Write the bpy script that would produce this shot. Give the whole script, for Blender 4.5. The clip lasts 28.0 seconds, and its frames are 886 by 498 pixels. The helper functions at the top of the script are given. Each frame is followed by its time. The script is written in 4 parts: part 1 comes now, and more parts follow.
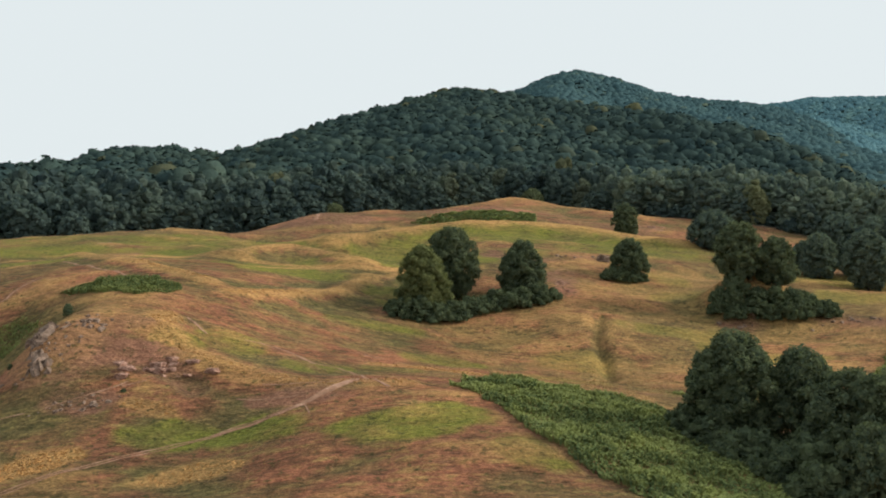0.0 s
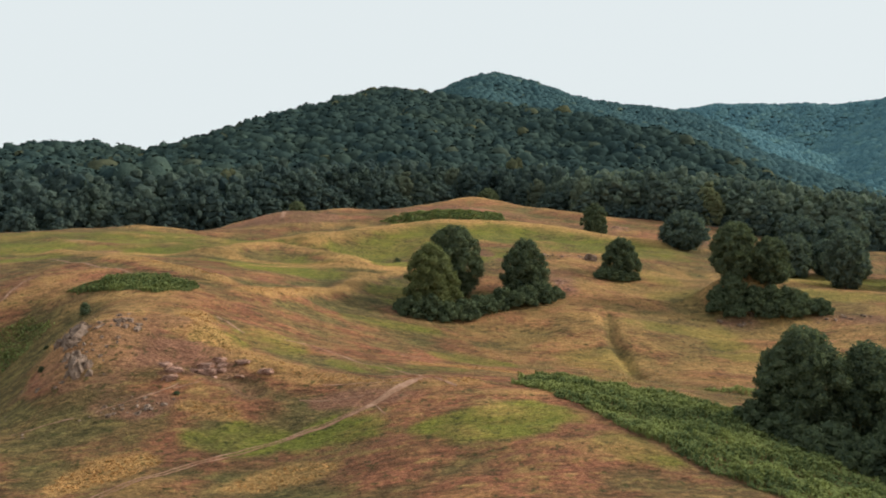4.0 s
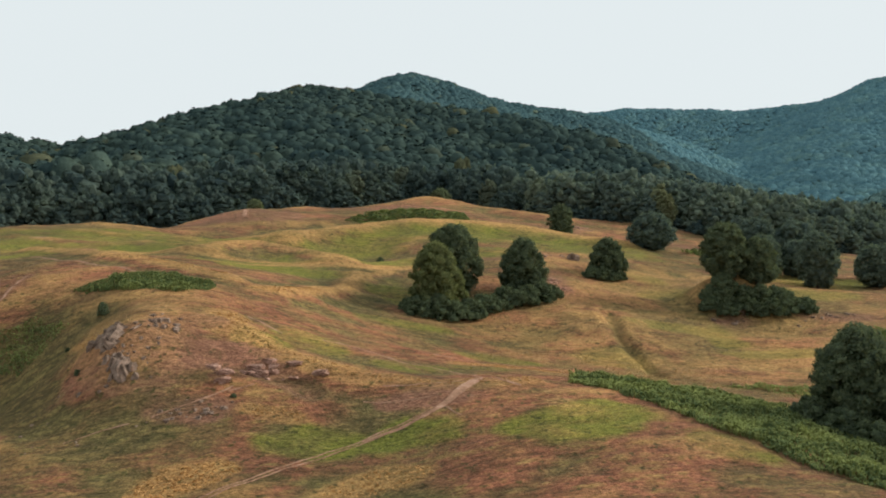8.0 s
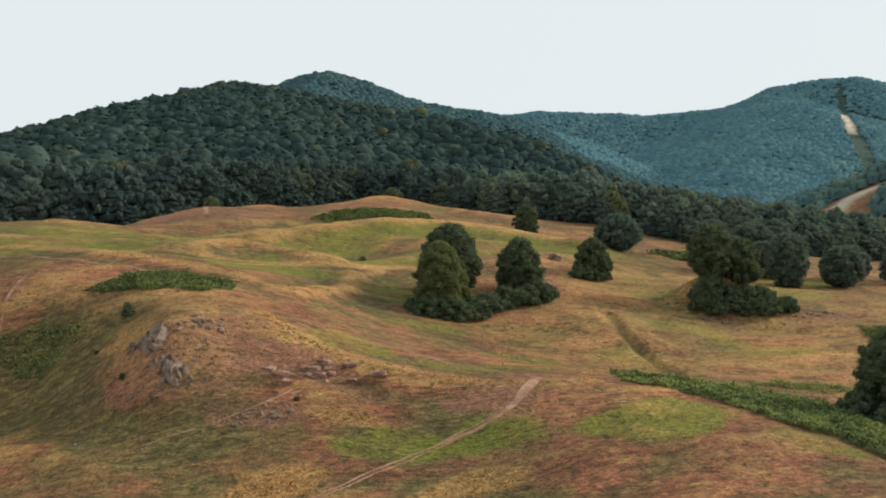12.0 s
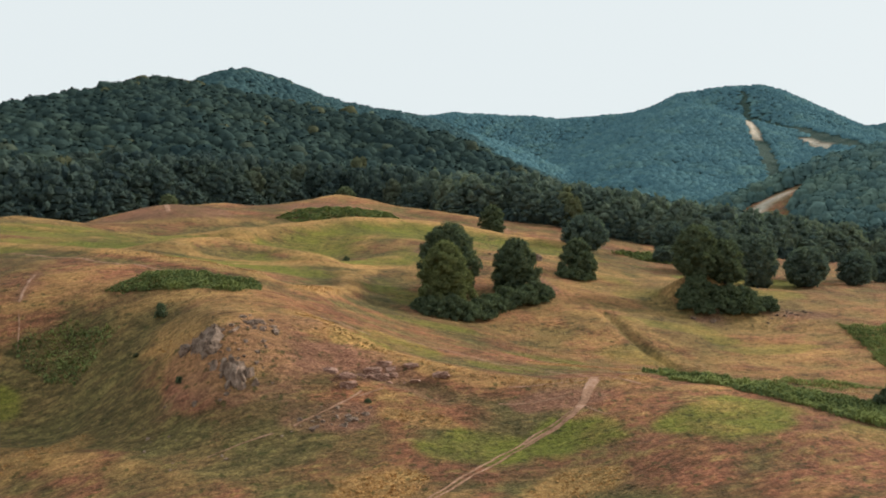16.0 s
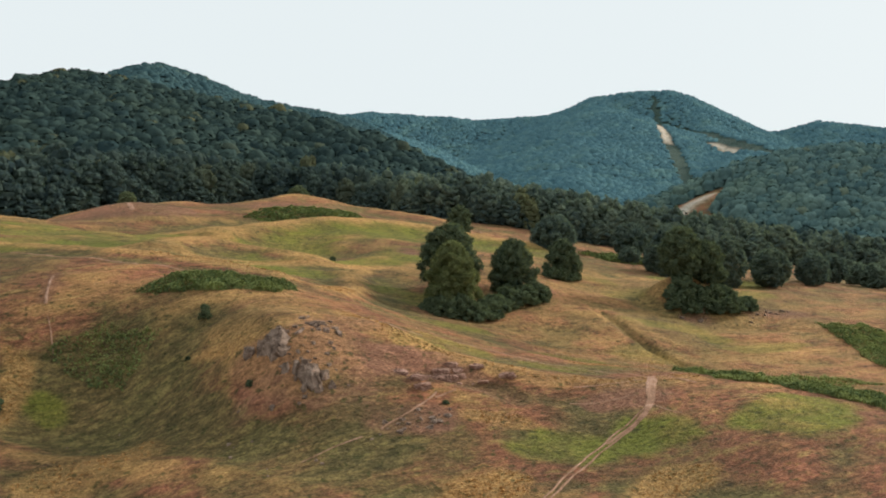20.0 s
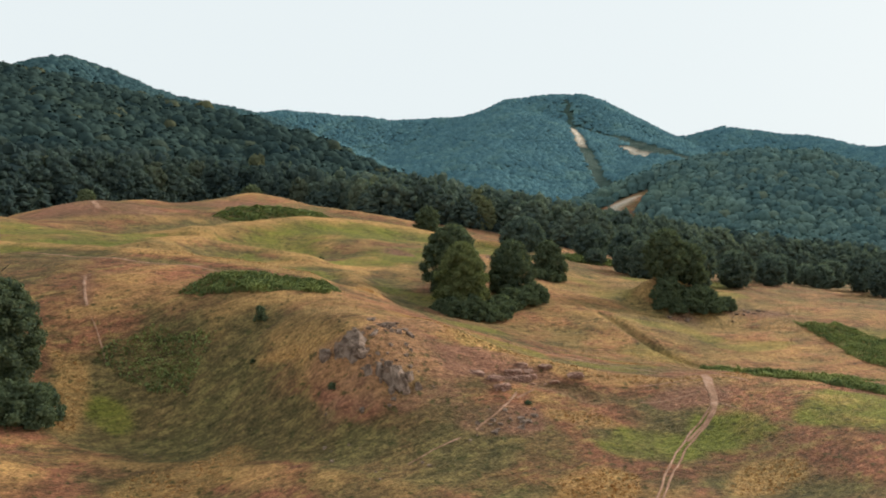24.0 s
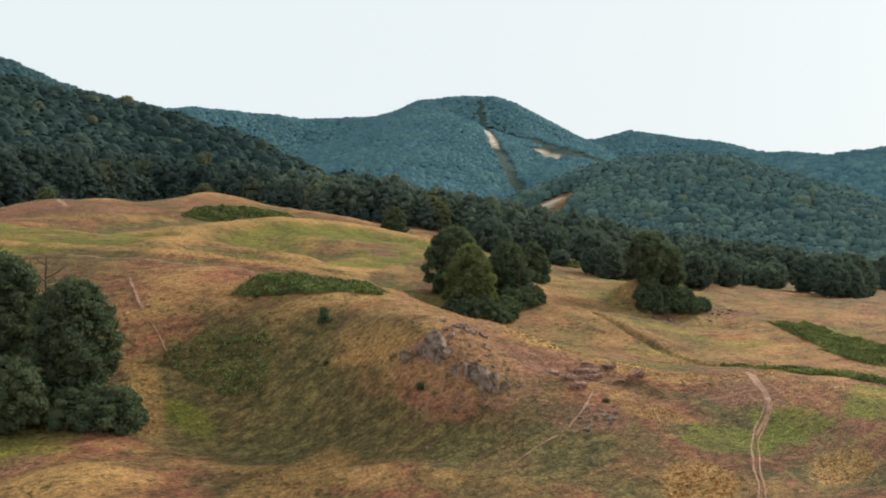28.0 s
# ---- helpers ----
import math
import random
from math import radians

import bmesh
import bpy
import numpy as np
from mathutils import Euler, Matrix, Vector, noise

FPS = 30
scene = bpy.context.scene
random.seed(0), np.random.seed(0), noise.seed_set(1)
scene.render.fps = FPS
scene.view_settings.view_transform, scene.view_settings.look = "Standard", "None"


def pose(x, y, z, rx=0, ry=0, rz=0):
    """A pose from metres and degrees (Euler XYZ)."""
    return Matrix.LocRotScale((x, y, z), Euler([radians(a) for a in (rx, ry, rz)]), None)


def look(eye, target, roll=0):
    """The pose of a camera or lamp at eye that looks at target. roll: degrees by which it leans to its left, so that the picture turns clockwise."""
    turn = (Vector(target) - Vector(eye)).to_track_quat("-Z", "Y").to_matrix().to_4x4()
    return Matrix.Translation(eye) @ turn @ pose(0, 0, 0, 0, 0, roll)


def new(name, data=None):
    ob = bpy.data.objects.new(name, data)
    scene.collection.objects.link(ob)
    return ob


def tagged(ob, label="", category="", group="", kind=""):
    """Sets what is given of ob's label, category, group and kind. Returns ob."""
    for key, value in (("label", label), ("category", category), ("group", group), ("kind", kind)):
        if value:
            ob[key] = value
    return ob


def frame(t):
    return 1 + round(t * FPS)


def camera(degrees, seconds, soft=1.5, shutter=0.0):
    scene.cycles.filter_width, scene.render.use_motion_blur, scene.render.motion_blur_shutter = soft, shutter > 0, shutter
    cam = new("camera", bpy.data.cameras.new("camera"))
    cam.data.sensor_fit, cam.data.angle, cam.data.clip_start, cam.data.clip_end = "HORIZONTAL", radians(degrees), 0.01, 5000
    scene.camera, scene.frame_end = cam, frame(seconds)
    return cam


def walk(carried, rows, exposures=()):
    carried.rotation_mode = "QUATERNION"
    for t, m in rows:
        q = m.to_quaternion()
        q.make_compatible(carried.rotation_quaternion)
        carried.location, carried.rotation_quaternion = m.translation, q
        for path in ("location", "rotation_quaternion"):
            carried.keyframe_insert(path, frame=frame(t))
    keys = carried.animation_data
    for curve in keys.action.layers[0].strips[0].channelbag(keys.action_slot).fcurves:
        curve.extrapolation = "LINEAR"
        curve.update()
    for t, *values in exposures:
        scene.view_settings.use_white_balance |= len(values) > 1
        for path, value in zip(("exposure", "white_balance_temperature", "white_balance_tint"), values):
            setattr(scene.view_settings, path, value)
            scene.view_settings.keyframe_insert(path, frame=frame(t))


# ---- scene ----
# ---- camera ----
cam = camera(50.9, 28.0, soft=2.0)
ROWS = [  # seconds, x, y, z, pitch, lean, yaw
    (0.0, 0.000, 0.000, 25.000, 1.861, 0.877, 0.000),
    (1.0, -5.416, 0.463, 24.965, 1.848, 0.866, -1.355),
    (2.0, -10.787, 1.125, 24.937, 1.835, 0.855, -2.732),
    (3.0, -16.104, 1.959, 24.914, 1.822, 0.845, -4.127),
    (4.0, -21.360, 2.943, 24.898, 1.808, 0.834, -5.533),
    (5.0, -26.552, 4.056, 24.888, 1.795, 0.823, -6.946),
    (6.0, -31.676, 5.283, 24.884, 1.782, 0.812, -8.362),
    (7.0, -36.732, 6.612, 24.887, 1.769, 0.802, -9.779),
    (8.0, -41.719, 8.034, 24.895, 1.756, 0.791, -11.194),
    (9.0, -46.639, 9.539, 24.910, 1.743, 0.780, -12.605),
    (10.0, -51.495, 11.125, 24.931, 1.730, 0.769, -14.010),
    (11.0, -56.292, 12.789, 24.958, 1.716, 0.759, -15.410),
    (12.0, -61.033, 14.527, 24.991, 1.703, 0.748, -16.803),
    (13.0, -65.725, 16.341, 25.030, 1.690, 0.737, -18.191),
    (14.0, -70.375, 18.231, 25.076, 1.677, 0.726, -19.573),
    (15.0, -74.989, 20.198, 25.127, 1.664, 0.716, -20.950),
    (16.0, -79.576, 22.244, 25.185, 1.651, 0.705, -22.324),
    (17.0, -84.142, 24.370, 25.249, 1.638, 0.694, -23.696),
    (18.0, -88.696, 26.577, 25.319, 1.624, 0.683, -25.067),
    (19.0, -93.247, 28.865, 25.396, 1.611, 0.673, -26.439),
    (20.0, -97.802, 31.233, 25.478, 1.598, 0.662, -27.814),
    (21.0, -102.369, 33.679, 25.567, 1.585, 0.651, -29.193),
    (22.0, -106.956, 36.198, 25.662, 1.572, 0.640, -30.579),
    (23.0, -111.571, 38.785, 25.763, 1.559, 0.630, -31.972),
    (24.0, -116.219, 41.430, 25.870, 1.546, 0.619, -33.376),
    (25.0, -120.907, 44.122, 25.984, 1.532, 0.608, -34.790),
    (26.0, -125.640, 46.848, 26.103, 1.519, 0.597, -36.217),
    (27.0, -130.421, 49.588, 26.229, 1.506, 0.587, -37.658),
    (28.0, -135.255, 52.321, 26.361, 1.493, 0.576, -39.113),
]
walk(cam, [(t, pose(x, y, z, 90 + pitch, lean, yaw)) for t, x, y, z, pitch, lean, yaw in ROWS], [(0.0, -0.06), (14.0, -0.04), (28.0, 0.04)])

# ---- sky and sun ----
SUN_TURN, SUN_HIGH = 86.0, 24.0
world = bpy.data.worlds.new("sky")
scene.world = world
world.use_nodes = True
wn, wl = world.node_tree.nodes, world.node_tree.links
wn.clear()
w_out, w_bg, w_mix, w_sky = wn.new("ShaderNodeOutputWorld"), wn.new("ShaderNodeBackground"), wn.new("ShaderNodeMix"), wn.new("ShaderNodeTexSky")
w_sky.sky_type, w_sky.sun_disc = "NISHITA", False
w_sky.sun_elevation, w_sky.sun_rotation = radians(SUN_HIGH), radians(SUN_TURN)
w_sky.air_density, w_sky.dust_density, w_sky.ozone_density = 1.0, 4.0, 1.0
w_mix.data_type = "RGBA"
w_mix.inputs["Factor"].default_value = 0.955
w_mix.inputs["B"].default_value = (8.25, 8.95, 9.15, 1)  # thin, even cloud
wl.new(w_sky.outputs["Color"], w_mix.inputs["A"])
wl.new(w_mix.outputs["Result"], w_bg.inputs["Color"])
w_bg.inputs["Strength"].default_value = 0.1
wl.new(w_bg.outputs["Background"], w_out.inputs["Surface"])
sun = new("sun", bpy.data.lights.new("sun", "SUN"))
sun.data.energy, sun.data.angle, sun.data.color = 4.3, radians(11), (1.0, 0.93, 0.82)
_a, _e = radians(SUN_TURN), radians(SUN_HIGH)
sun.matrix_world = look((math.sin(_a) * math.cos(_e) * 100, math.cos(_a) * math.cos(_e) * 100, math.sin(_e) * 100), (0, 0, 0))
scene.view_settings.exposure = 0.0

# ---- materials ----
def material(name, rough=0.85, spec=0.2):
    m = bpy.data.materials.new(name)
    m.use_nodes = True
    b = m.node_tree.nodes["Principled BSDF"]
    b.inputs["Roughness"].default_value = rough
    b.inputs["Specular IOR Level"].default_value = spec
    return m, m.node_tree.nodes, m.node_tree.links, b


def node(nodes, kind, **values):
    n = nodes.new(kind)
    for k, v in values.items():
        n.inputs[k.replace("_", " ")].default_value = v
    return n


def noise_tex(nodes, links, co, scale, detail=4.0, rough=0.55):
    n = node(nodes, "ShaderNodeTexNoise", Scale=scale, Detail=detail, Roughness=rough)
    links.new(co, n.inputs["Vector"])
    return n.outputs["Fac"]


def ramp(nodes, links, value, stops):
    r = nodes.new("ShaderNodeValToRGB")
    el = r.color_ramp.elements
    while len(el) < len(stops):
        el.new(0.5)
    for e, (at, colour) in zip(el, stops):
        e.position, e.color = at, (*colour, 1)
    links.new(value, r.inputs["Fac"])
    return r.outputs["Color"]


def mixed(nodes, links, factor, a, b, blend_type="MIX"):
    """Colours a and b (sockets or tuples) by a factor (socket or number)."""
    m = nodes.new("ShaderNodeMix")
    m.data_type, m.blend_type = "RGBA", blend_type
    for key, v in (("Factor", factor), ("A", a), ("B", b)):
        if isinstance(v, bpy.types.NodeSocket):
            links.new(v, m.inputs[key])
        else:
            m.inputs[key].default_value = v if key == "Factor" else (*v, 1)
    return m.outputs["Result"]


def maths(nodes, links, op, a, b=0.0, clamp=False):
    m = nodes.new("ShaderNodeMath")
    m.operation, m.use_clamp = op, clamp
    for i, v in enumerate((a, b)):
        if isinstance(v, bpy.types.NodeSocket):
            links.new(v, m.inputs[i])
        else:
            m.inputs[i].default_value = v
    return m.outputs[0]


def bumped(nodes, links, bsdf, height, strength, distance):
    b = node(nodes, "ShaderNodeBump", Strength=strength, Distance=distance)
    links.new(height, b.inputs["Height"])
    links.new(b.outputs["Normal"], bsdf.inputs["Normal"])


def attribute(nodes, name):
    a = nodes.new("ShaderNodeAttribute")
    a.attribute_name = name
    return a.outputs["Fac"]


def ground_material():
    m, n, l, b = material("meadow_ground", 0.95, 0.1)
    place = n.new("ShaderNodeNewGeometry").outputs["Position"]

    def stretched(sx, sy, turn):
        mp = n.new("ShaderNodeMapping")
        mp.inputs["Scale"].default_value, mp.inputs["Rotation"].default_value = (sx, sy, 0.8), (0, 0, radians(turn))
        l.new(place, mp.inputs["Vector"])
        return mp.outputs["Vector"]

    co, streak = stretched(1, 1, 0), stretched(0.6, 1.2, 14)
    broad, mid, fine, tuft = noise_tex(n, l, co, 0.04, 5), noise_tex(n, l, streak, 0.17, 6, 0.66), noise_tex(n, l, streak, 0.7, 6, 0.68), noise_tex(n, l, co, 2.6, 4, 0.7)
    patchy, clumps = noise_tex(n, l, streak, 0.075, 4, 0.6), noise_tex(n, l, stretched(0.5, 1.5, -9), 0.33, 5, 0.6)
    mottle = maths(n, l, "ADD", maths(n, l, "MULTIPLY", mid, 0.5), maths(n, l, "MULTIPLY", fine, 0.5))
    dry = ramp(n, l, mottle, [(0.36, (0.078, 0.044, 0.025)), (0.45, (0.178, 0.083, 0.046)), (0.52, (0.310, 0.128, 0.076)), (0.58, (0.250, 0.134, 0.058)), (0.67, (0.44, 0.258, 0.114))])
    olive = ramp(n, l, fine, [(0.34, (0.066, 0.064, 0.027)), (0.5, (0.122, 0.110, 0.044)), (0.65, (0.205, 0.172, 0.068))])
    k = maths(n, l, "MULTIPLY", maths(n, l, "SUBTRACT", patchy, 0.485), 14.0, True)
    base = mixed(n, l, maths(n, l, "MULTIPLY", k, 0.58), dry, olive)
    # small clumps: heather-like mauve ones and pale seeded grass
    base = mixed(n, l, maths(n, l, "MULTIPLY", maths(n, l, "SUBTRACT", 0.42, clumps), 9.0, True), base, (0.165, 0.074, 0.052))
    base = mixed(n, l, maths(n, l, "MULTIPLY", maths(n, l, "SUBTRACT", clumps, 0.585), 9.0, True), base, (0.36, 0.235, 0.095))
    moist = maths(n, l, "ADD", attribute(n, "moist"), maths(n, l, "MULTIPLY", maths(n, l, "SUBTRACT", mid, 0.5), 1.0), True)
    base = mixed(n, l, maths(n, l, "MULTIPLY", moist, 0.82), base, olive)
    straw = mixed(n, l, fine, (0.27, 0.148, 0.058), (0.54, 0.325, 0.132))
    green = mixed(n, l, fine, (0.088, 0.102, 0.020), (0.270, 0.254, 0.054))
    soil = mixed(n, l, fine, (0.115, 0.054, 0.034), (0.38, 0.195, 0.128))
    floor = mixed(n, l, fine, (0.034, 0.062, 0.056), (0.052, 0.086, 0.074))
    jitter = maths(n, l, "MULTIPLY", maths(n, l, "SUBTRACT", mid, 0.5), 2.6)

    def mask(name):
        a = attribute(n, name)
        loose = maths(n, l, "MULTIPLY", jitter, maths(n, l, "MULTIPLY", a, 2.0, True))
        return maths(n, l, "ADD", a, loose, True)

    c = mixed(n, l, mask("green"), base, green)
    c = mixed(n, l, mask("straw"), c, straw)
    c = mixed(n, l, mask("soil"), c, soil)
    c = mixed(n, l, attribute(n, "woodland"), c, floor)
    c = mixed(n, l, attribute(n, "pale"), c, mixed(n, l, mid, (0.42, 0.36, 0.28), (0.60, 0.54, 0.48)))
    herbs = noise_tex(n, l, co, 0.9, 3, 0.5)
    sparse = maths(n, l, "MULTIPLY", maths(n, l, "MULTIPLY", maths(n, l, "SUBTRACT", herbs, 0.60), 14.0, True), maths(n, l, "SUBTRACT", 1.0, attribute(n, "pale")))
    c = mixed(n, l, maths(n, l, "MULTIPLY", sparse, 0.75), c, (0.06, 0.062, 0.022))
    speck = ramp(n, l, tuft, [(0.32, (0.62, 0.62, 0.62)), (0.5, (1.0, 1.0, 1.0)), (0.68, (1.42, 1.40, 1.32))])
    c = mixed(n, l, 1.0, c, speck, "MULTIPLY")
    grain = noise_tex(n, l, streak, 1.5, 7, 0.78)
    c = mixed(n, l, 0.85, c, ramp(n, l, grain, [(0.36, (0.52, 0.53, 0.52)), (0.5, (1.0, 1.0, 1.0)), (0.64, (1.52, 1.48, 1.40))]), "MULTIPLY")
    c = mixed(n, l, 0.75, c, ramp(n, l, broad, [(0.36, (0.66, 0.72, 0.70)), (0.62, (1.22, 1.14, 1.08))]), "MULTIPLY")
    l.new(c, b.inputs["Base Color"])
    bumped(n, l, b, maths(n, l, "ADD", maths(n, l, "MULTIPLY", fine, 1.3), maths(n, l, "MULTIPLY", tuft, 0.5)), 1.0, 0.65)
    return m


def leaf_material(name, dark, light, autumn=None, rough=0.65, relief=0.0, thin=0.3, patchy=0.0):
    """Leaves that differ from clump to clump and, by the tint of each crown, from tree to tree; light shines through them a little."""
    m, n, l, b = material(name, rough, 0.0)
    geo = n.new("ShaderNodeNewGeometry")
    c = mixed(n, l, geo.outputs["Random Per Island"], dark, light)
    tint = attribute(n, "tint")
    c = mixed(n, l, maths(n, l, "MULTIPLY", maths(n, l, "SUBTRACT", tint, 0.2), 0.9, True), c, mixed(n, l, geo.outputs["Random Per Island"], light, tuple(1.5 * v for v in light)))
    if autumn:
        c = mixed(n, l, maths(n, l, "MULTIPLY", maths(n, l, "SUBTRACT", tint, 0.93), 9.0, True), c, autumn)
    f = noise_tex(n, l, geo.outputs["Position"], 1.1, 3)
    c = mixed(n, l, 0.6, c, ramp(n, l, f, [(0.3, (0.65, 0.65, 0.65)), (0.7, (1.3, 1.3, 1.25))]), "MULTIPLY")
    if patchy:
        # stands of lighter and darker, greener and browner trees
        c = mixed(n, l, patchy, c, ramp(n, l, noise_tex(n, l, geo.outputs["Position"], 0.014, 4, 0.6), [(0.34, (0.72, 0.78, 0.86)), (0.52, (1.0, 1.0, 1.0)), (0.68, (1.42, 1.25, 0.98))]), "MULTIPLY")
        c = mixed(n, l, patchy, c, ramp(n, l, noise_tex(n, l, geo.outputs["Position"], 0.28, 3, 0.65), [(0.36, (0.68, 0.70, 0.74)), (0.64, (1.32, 1.30, 1.26))]), "MULTIPLY")
    l.new(c, b.inputs["Base Color"])
    if relief:
        bumped(n, l, b, noise_tex(n, l, geo.outputs["Position"], 0.45, 4, 0.65), 1.0, relief)
    if thin:
        through_leaf, both = n.new("ShaderNodeBsdfTranslucent"), node(n, "ShaderNodeMixShader", Fac=thin)
        l.new(mixed(n, l, 1.0, c, (1.25, 1.3, 0.9), "MULTIPLY"), through_leaf.inputs["Color"])
        l.new(b.outputs["BSDF"], both.inputs[1])
        l.new(through_leaf.outputs["BSDF"], both.inputs[2])
        l.new(both.outputs["Shader"], n["Material Output"].inputs["Surface"])
    return m


def bark_material():
    m, n, l, b = material("grey_brown_bark", 0.9, 0.1)
    co = n.new("ShaderNodeTexCoord").outputs["Object"]
    f = noise_tex(n, l, co, 2.5, 6, 0.7)
    l.new(ramp(n, l, f, [(0.3, (0.03, 0.024, 0.018)), (0.7, (0.13, 0.105, 0.085))]), b.inputs["Base Color"])
    bumped(n, l, b, f, 0.8, 0.08)
    return m


def rock_material(name, stops):
    m, n, l, b = material(name, 0.9, 0.2)
    co = n.new("ShaderNodeNewGeometry").outputs["Position"]
    f, g = noise_tex(n, l, co, 0.9, 7, 0.65), noise_tex(n, l, co, 4.0, 5, 0.7)
    c = ramp(n, l, f, list(zip((0.30, 0.45, 0.6, 0.72), stops)))
    c = mixed(n, l, 0.7, c, ramp(n, l, g, [(0.3, (0.55, 0.55, 0.55)), (0.65, (1.2, 1.2, 1.2))]), "MULTIPLY")
    l.new(c, b.inputs["Base Color"])
    bumped(n, l, b, maths(n, l, "ADD", f, maths(n, l, "MULTIPLY", g, 0.4)), 1.0, 0.35)
    return m


GROUND = ground_material()
# some of the blue in this green stands in for haze
LEAF = leaf_material("broadleaf_foliage", (0.060, 0.086, 0.062), (0.132, 0.154, 0.084), (0.20, 0.16, 0.03), 0.9)
YELLOW_LEAF = leaf_material("yellowish_foliage", (0.062, 0.082, 0.048), (0.138, 0.152, 0.066), None, 0.9)
# right-hand trees: paler, bluer leaves, with the haze put into their colour
ROW_LEAF = leaf_material("hazed_row_foliage", (0.072, 0.106, 0.102), (0.134, 0.166, 0.124), (0.16, 0.155, 0.06), 0.9, 0.0, 0.35, 0.3)
# a little haze is mixed into the woodland greens as well
WOOD_LEAF = leaf_material("woodland_canopy", (0.040, 0.064, 0.068), (0.070, 0.096, 0.082), (0.14, 0.130, 0.05), 0.9, 0.0, 0.3, 0.3)
SLOPE_LEAF = leaf_material("slope_canopy", (0.026, 0.046, 0.048), (0.044, 0.067, 0.058), (0.12, 0.105, 0.04), 0.9, 0.6, 0.0, 0.4)
# aerial haze is painted into the next three: bluer and paler with distance
VALLEY_LEAF = leaf_material("hazed_valley_canopy", (0.060, 0.112, 0.118), (0.098, 0.152, 0.138), (0.14, 0.16, 0.10), 0.9, 0.6, 0.0, 0.45)
PEAK_LEAF = leaf_material("hazed_peak_canopy", (0.038, 0.076, 0.086), (0.054, 0.096, 0.102), (0.11, 0.13, 0.08), 0.9, 0.5, 0.0, 0.3)
FAR_LEAF = leaf_material("hazed_far_canopy", (0.065, 0.138, 0.167), (0.090, 0.170, 0.187), None, 0.9, 0.4, 0.0, 0.5)
SHRUB_LEAF = leaf_material("shrub_foliage", (0.058, 0.082, 0.056), (0.114, 0.138, 0.076), None, 0.9)
FERN = leaf_material("bracken_fronds", (0.094, 0.136, 0.066), (0.215, 0.240, 0.086), None, 0.9, 0.0, 0.2)
BARK = bark_material()
ROCK = rock_material("weathered_rock", [(0.07, 0.048, 0.036), (0.17, 0.116, 0.086), (0.30, 0.215, 0.164), (0.25, 0.135, 0.085)])
PINK_ROCK = rock_material("reddish_rock", [(0.14, 0.078, 0.056), (0.29, 0.160, 0.116), (0.46, 0.285, 0.215), (0.38, 0.200, 0.138)])
# ---- lie of the land ----
def lattice(ix, iy, seed):
    """A random value in 0..1 for each whole-number place."""
    n = (ix.astype(np.int64) * 374761393 + iy.astype(np.int64) * 668265263 + seed * 1442695041) & 0xFFFFFFFF
    n = ((n ^ (n >> 13)) * 1274126177) & 0xFFFFFFFF
    return ((n ^ (n >> 16)) & 0xFFFFFF) / float(0xFFFFFF)


def vnoise(x, y, seed=0):
    """Smooth noise in -1..1, one bump per unit."""
    ix, iy = np.floor(x), np.floor(y)
    fx, fy = x - ix, y - iy
    fx, fy = fx * fx * fx * (fx * (fx * 6 - 15) + 10), fy * fy * fy * (fy * (fy * 6 - 15) + 10)
    a, b = lattice(ix, iy, seed), lattice(ix + 1, iy, seed)
    c, d = lattice(ix, iy + 1, seed), lattice(ix + 1, iy + 1, seed)
    return 2 * ((a * (1 - fx) + b * fx) * (1 - fy) + (c * (1 - fx) + d * fx) * fy) - 1


def fbm(x, y, octaves=4, seed=0):
    total, gain = 0 * x, 0.5
    for k in range(octaves):
        total = total + gain * vnoise(x * 2 ** k, y * 2 ** k, seed + 17 * k)
        gain *= 0.5
    return total


MOUNDS = []


def mound(x, y, height, across, along=None, turn=0.0):
    """A soft rise (or hollow) of the meadow."""
    MOUNDS.append((x, y, height, across, along or across, math.radians(turn)))


# the broad swells of the near slope
mound(-61, 147, 5.3, 27)
mound(0, 30, 4.2, 35)
mound(-70, 70, -1.1, 25)
mound(-2, 109, 2.7, 28)
mound(-44, 113, -3.6, 25)
mound(-100, 145, -15.2, 30)
mound(-105, 143, 5.5, 11)
mound(-21, 143, -0.6, 29)
mound(-42, 136, -1.1, 25)
mound(-61, 126, 1.0, 25)
mound(-23, 106, -3.3, 25)
mound(-23, 123, 1.1, 25)
mound(3, 127, 5.6, 31)
mound(36, 118, -1.5, 39)
mound(34, 154, -1.2, 43)
mound(80, 60, -3.7, 51)
mound(180, 80, 3.6, 75)
mound(200, 150, 1.6, 75)
mound(-170, 140, -2.0, 45)
# the middle of the meadow
mound(-79, 163, -0.7, 32)
mound(-55, 171, 6.2, 34)
mound(-82, 186, 5.8, 38)
mound(-16, 181, -4.2, 39)
mound(12, 192, -1.9, 46)
mound(-30, 205, 0.9, 44)
mound(85, 180, -5.8, 59)
mound(48, 238, 3.0, 62)
mound(150, 218, 3.6, 75)
mound(-180, 230, 2.4, 62)
mound(-78, 258, 1.9, 58)
mound(90, 265, -1.3, 75)
mound(12, 276, 2.3, 67)
mound(258, 268, -1.8, 75)
# the upper meadow up to the woods
mound(-88, 313, 0.9, 74)
mound(-160, 330, 1.6, 75)
mound(-230, 330, 2.5, 75)
mound(200, 330, -0.6, 75)
mound(86, 354, -2.7, 75)
mound(-43, 373, 2.3, 75)
mound(31, 413, 8.5, 75)
mound(120, 420, 6.9, 75)
mound(300, 420, 1.0, 75)
mound(-150, 420, -1.9, 75)
mound(-60, 440, -2.2, 75)
mound(0, 470, 1.7, 75)
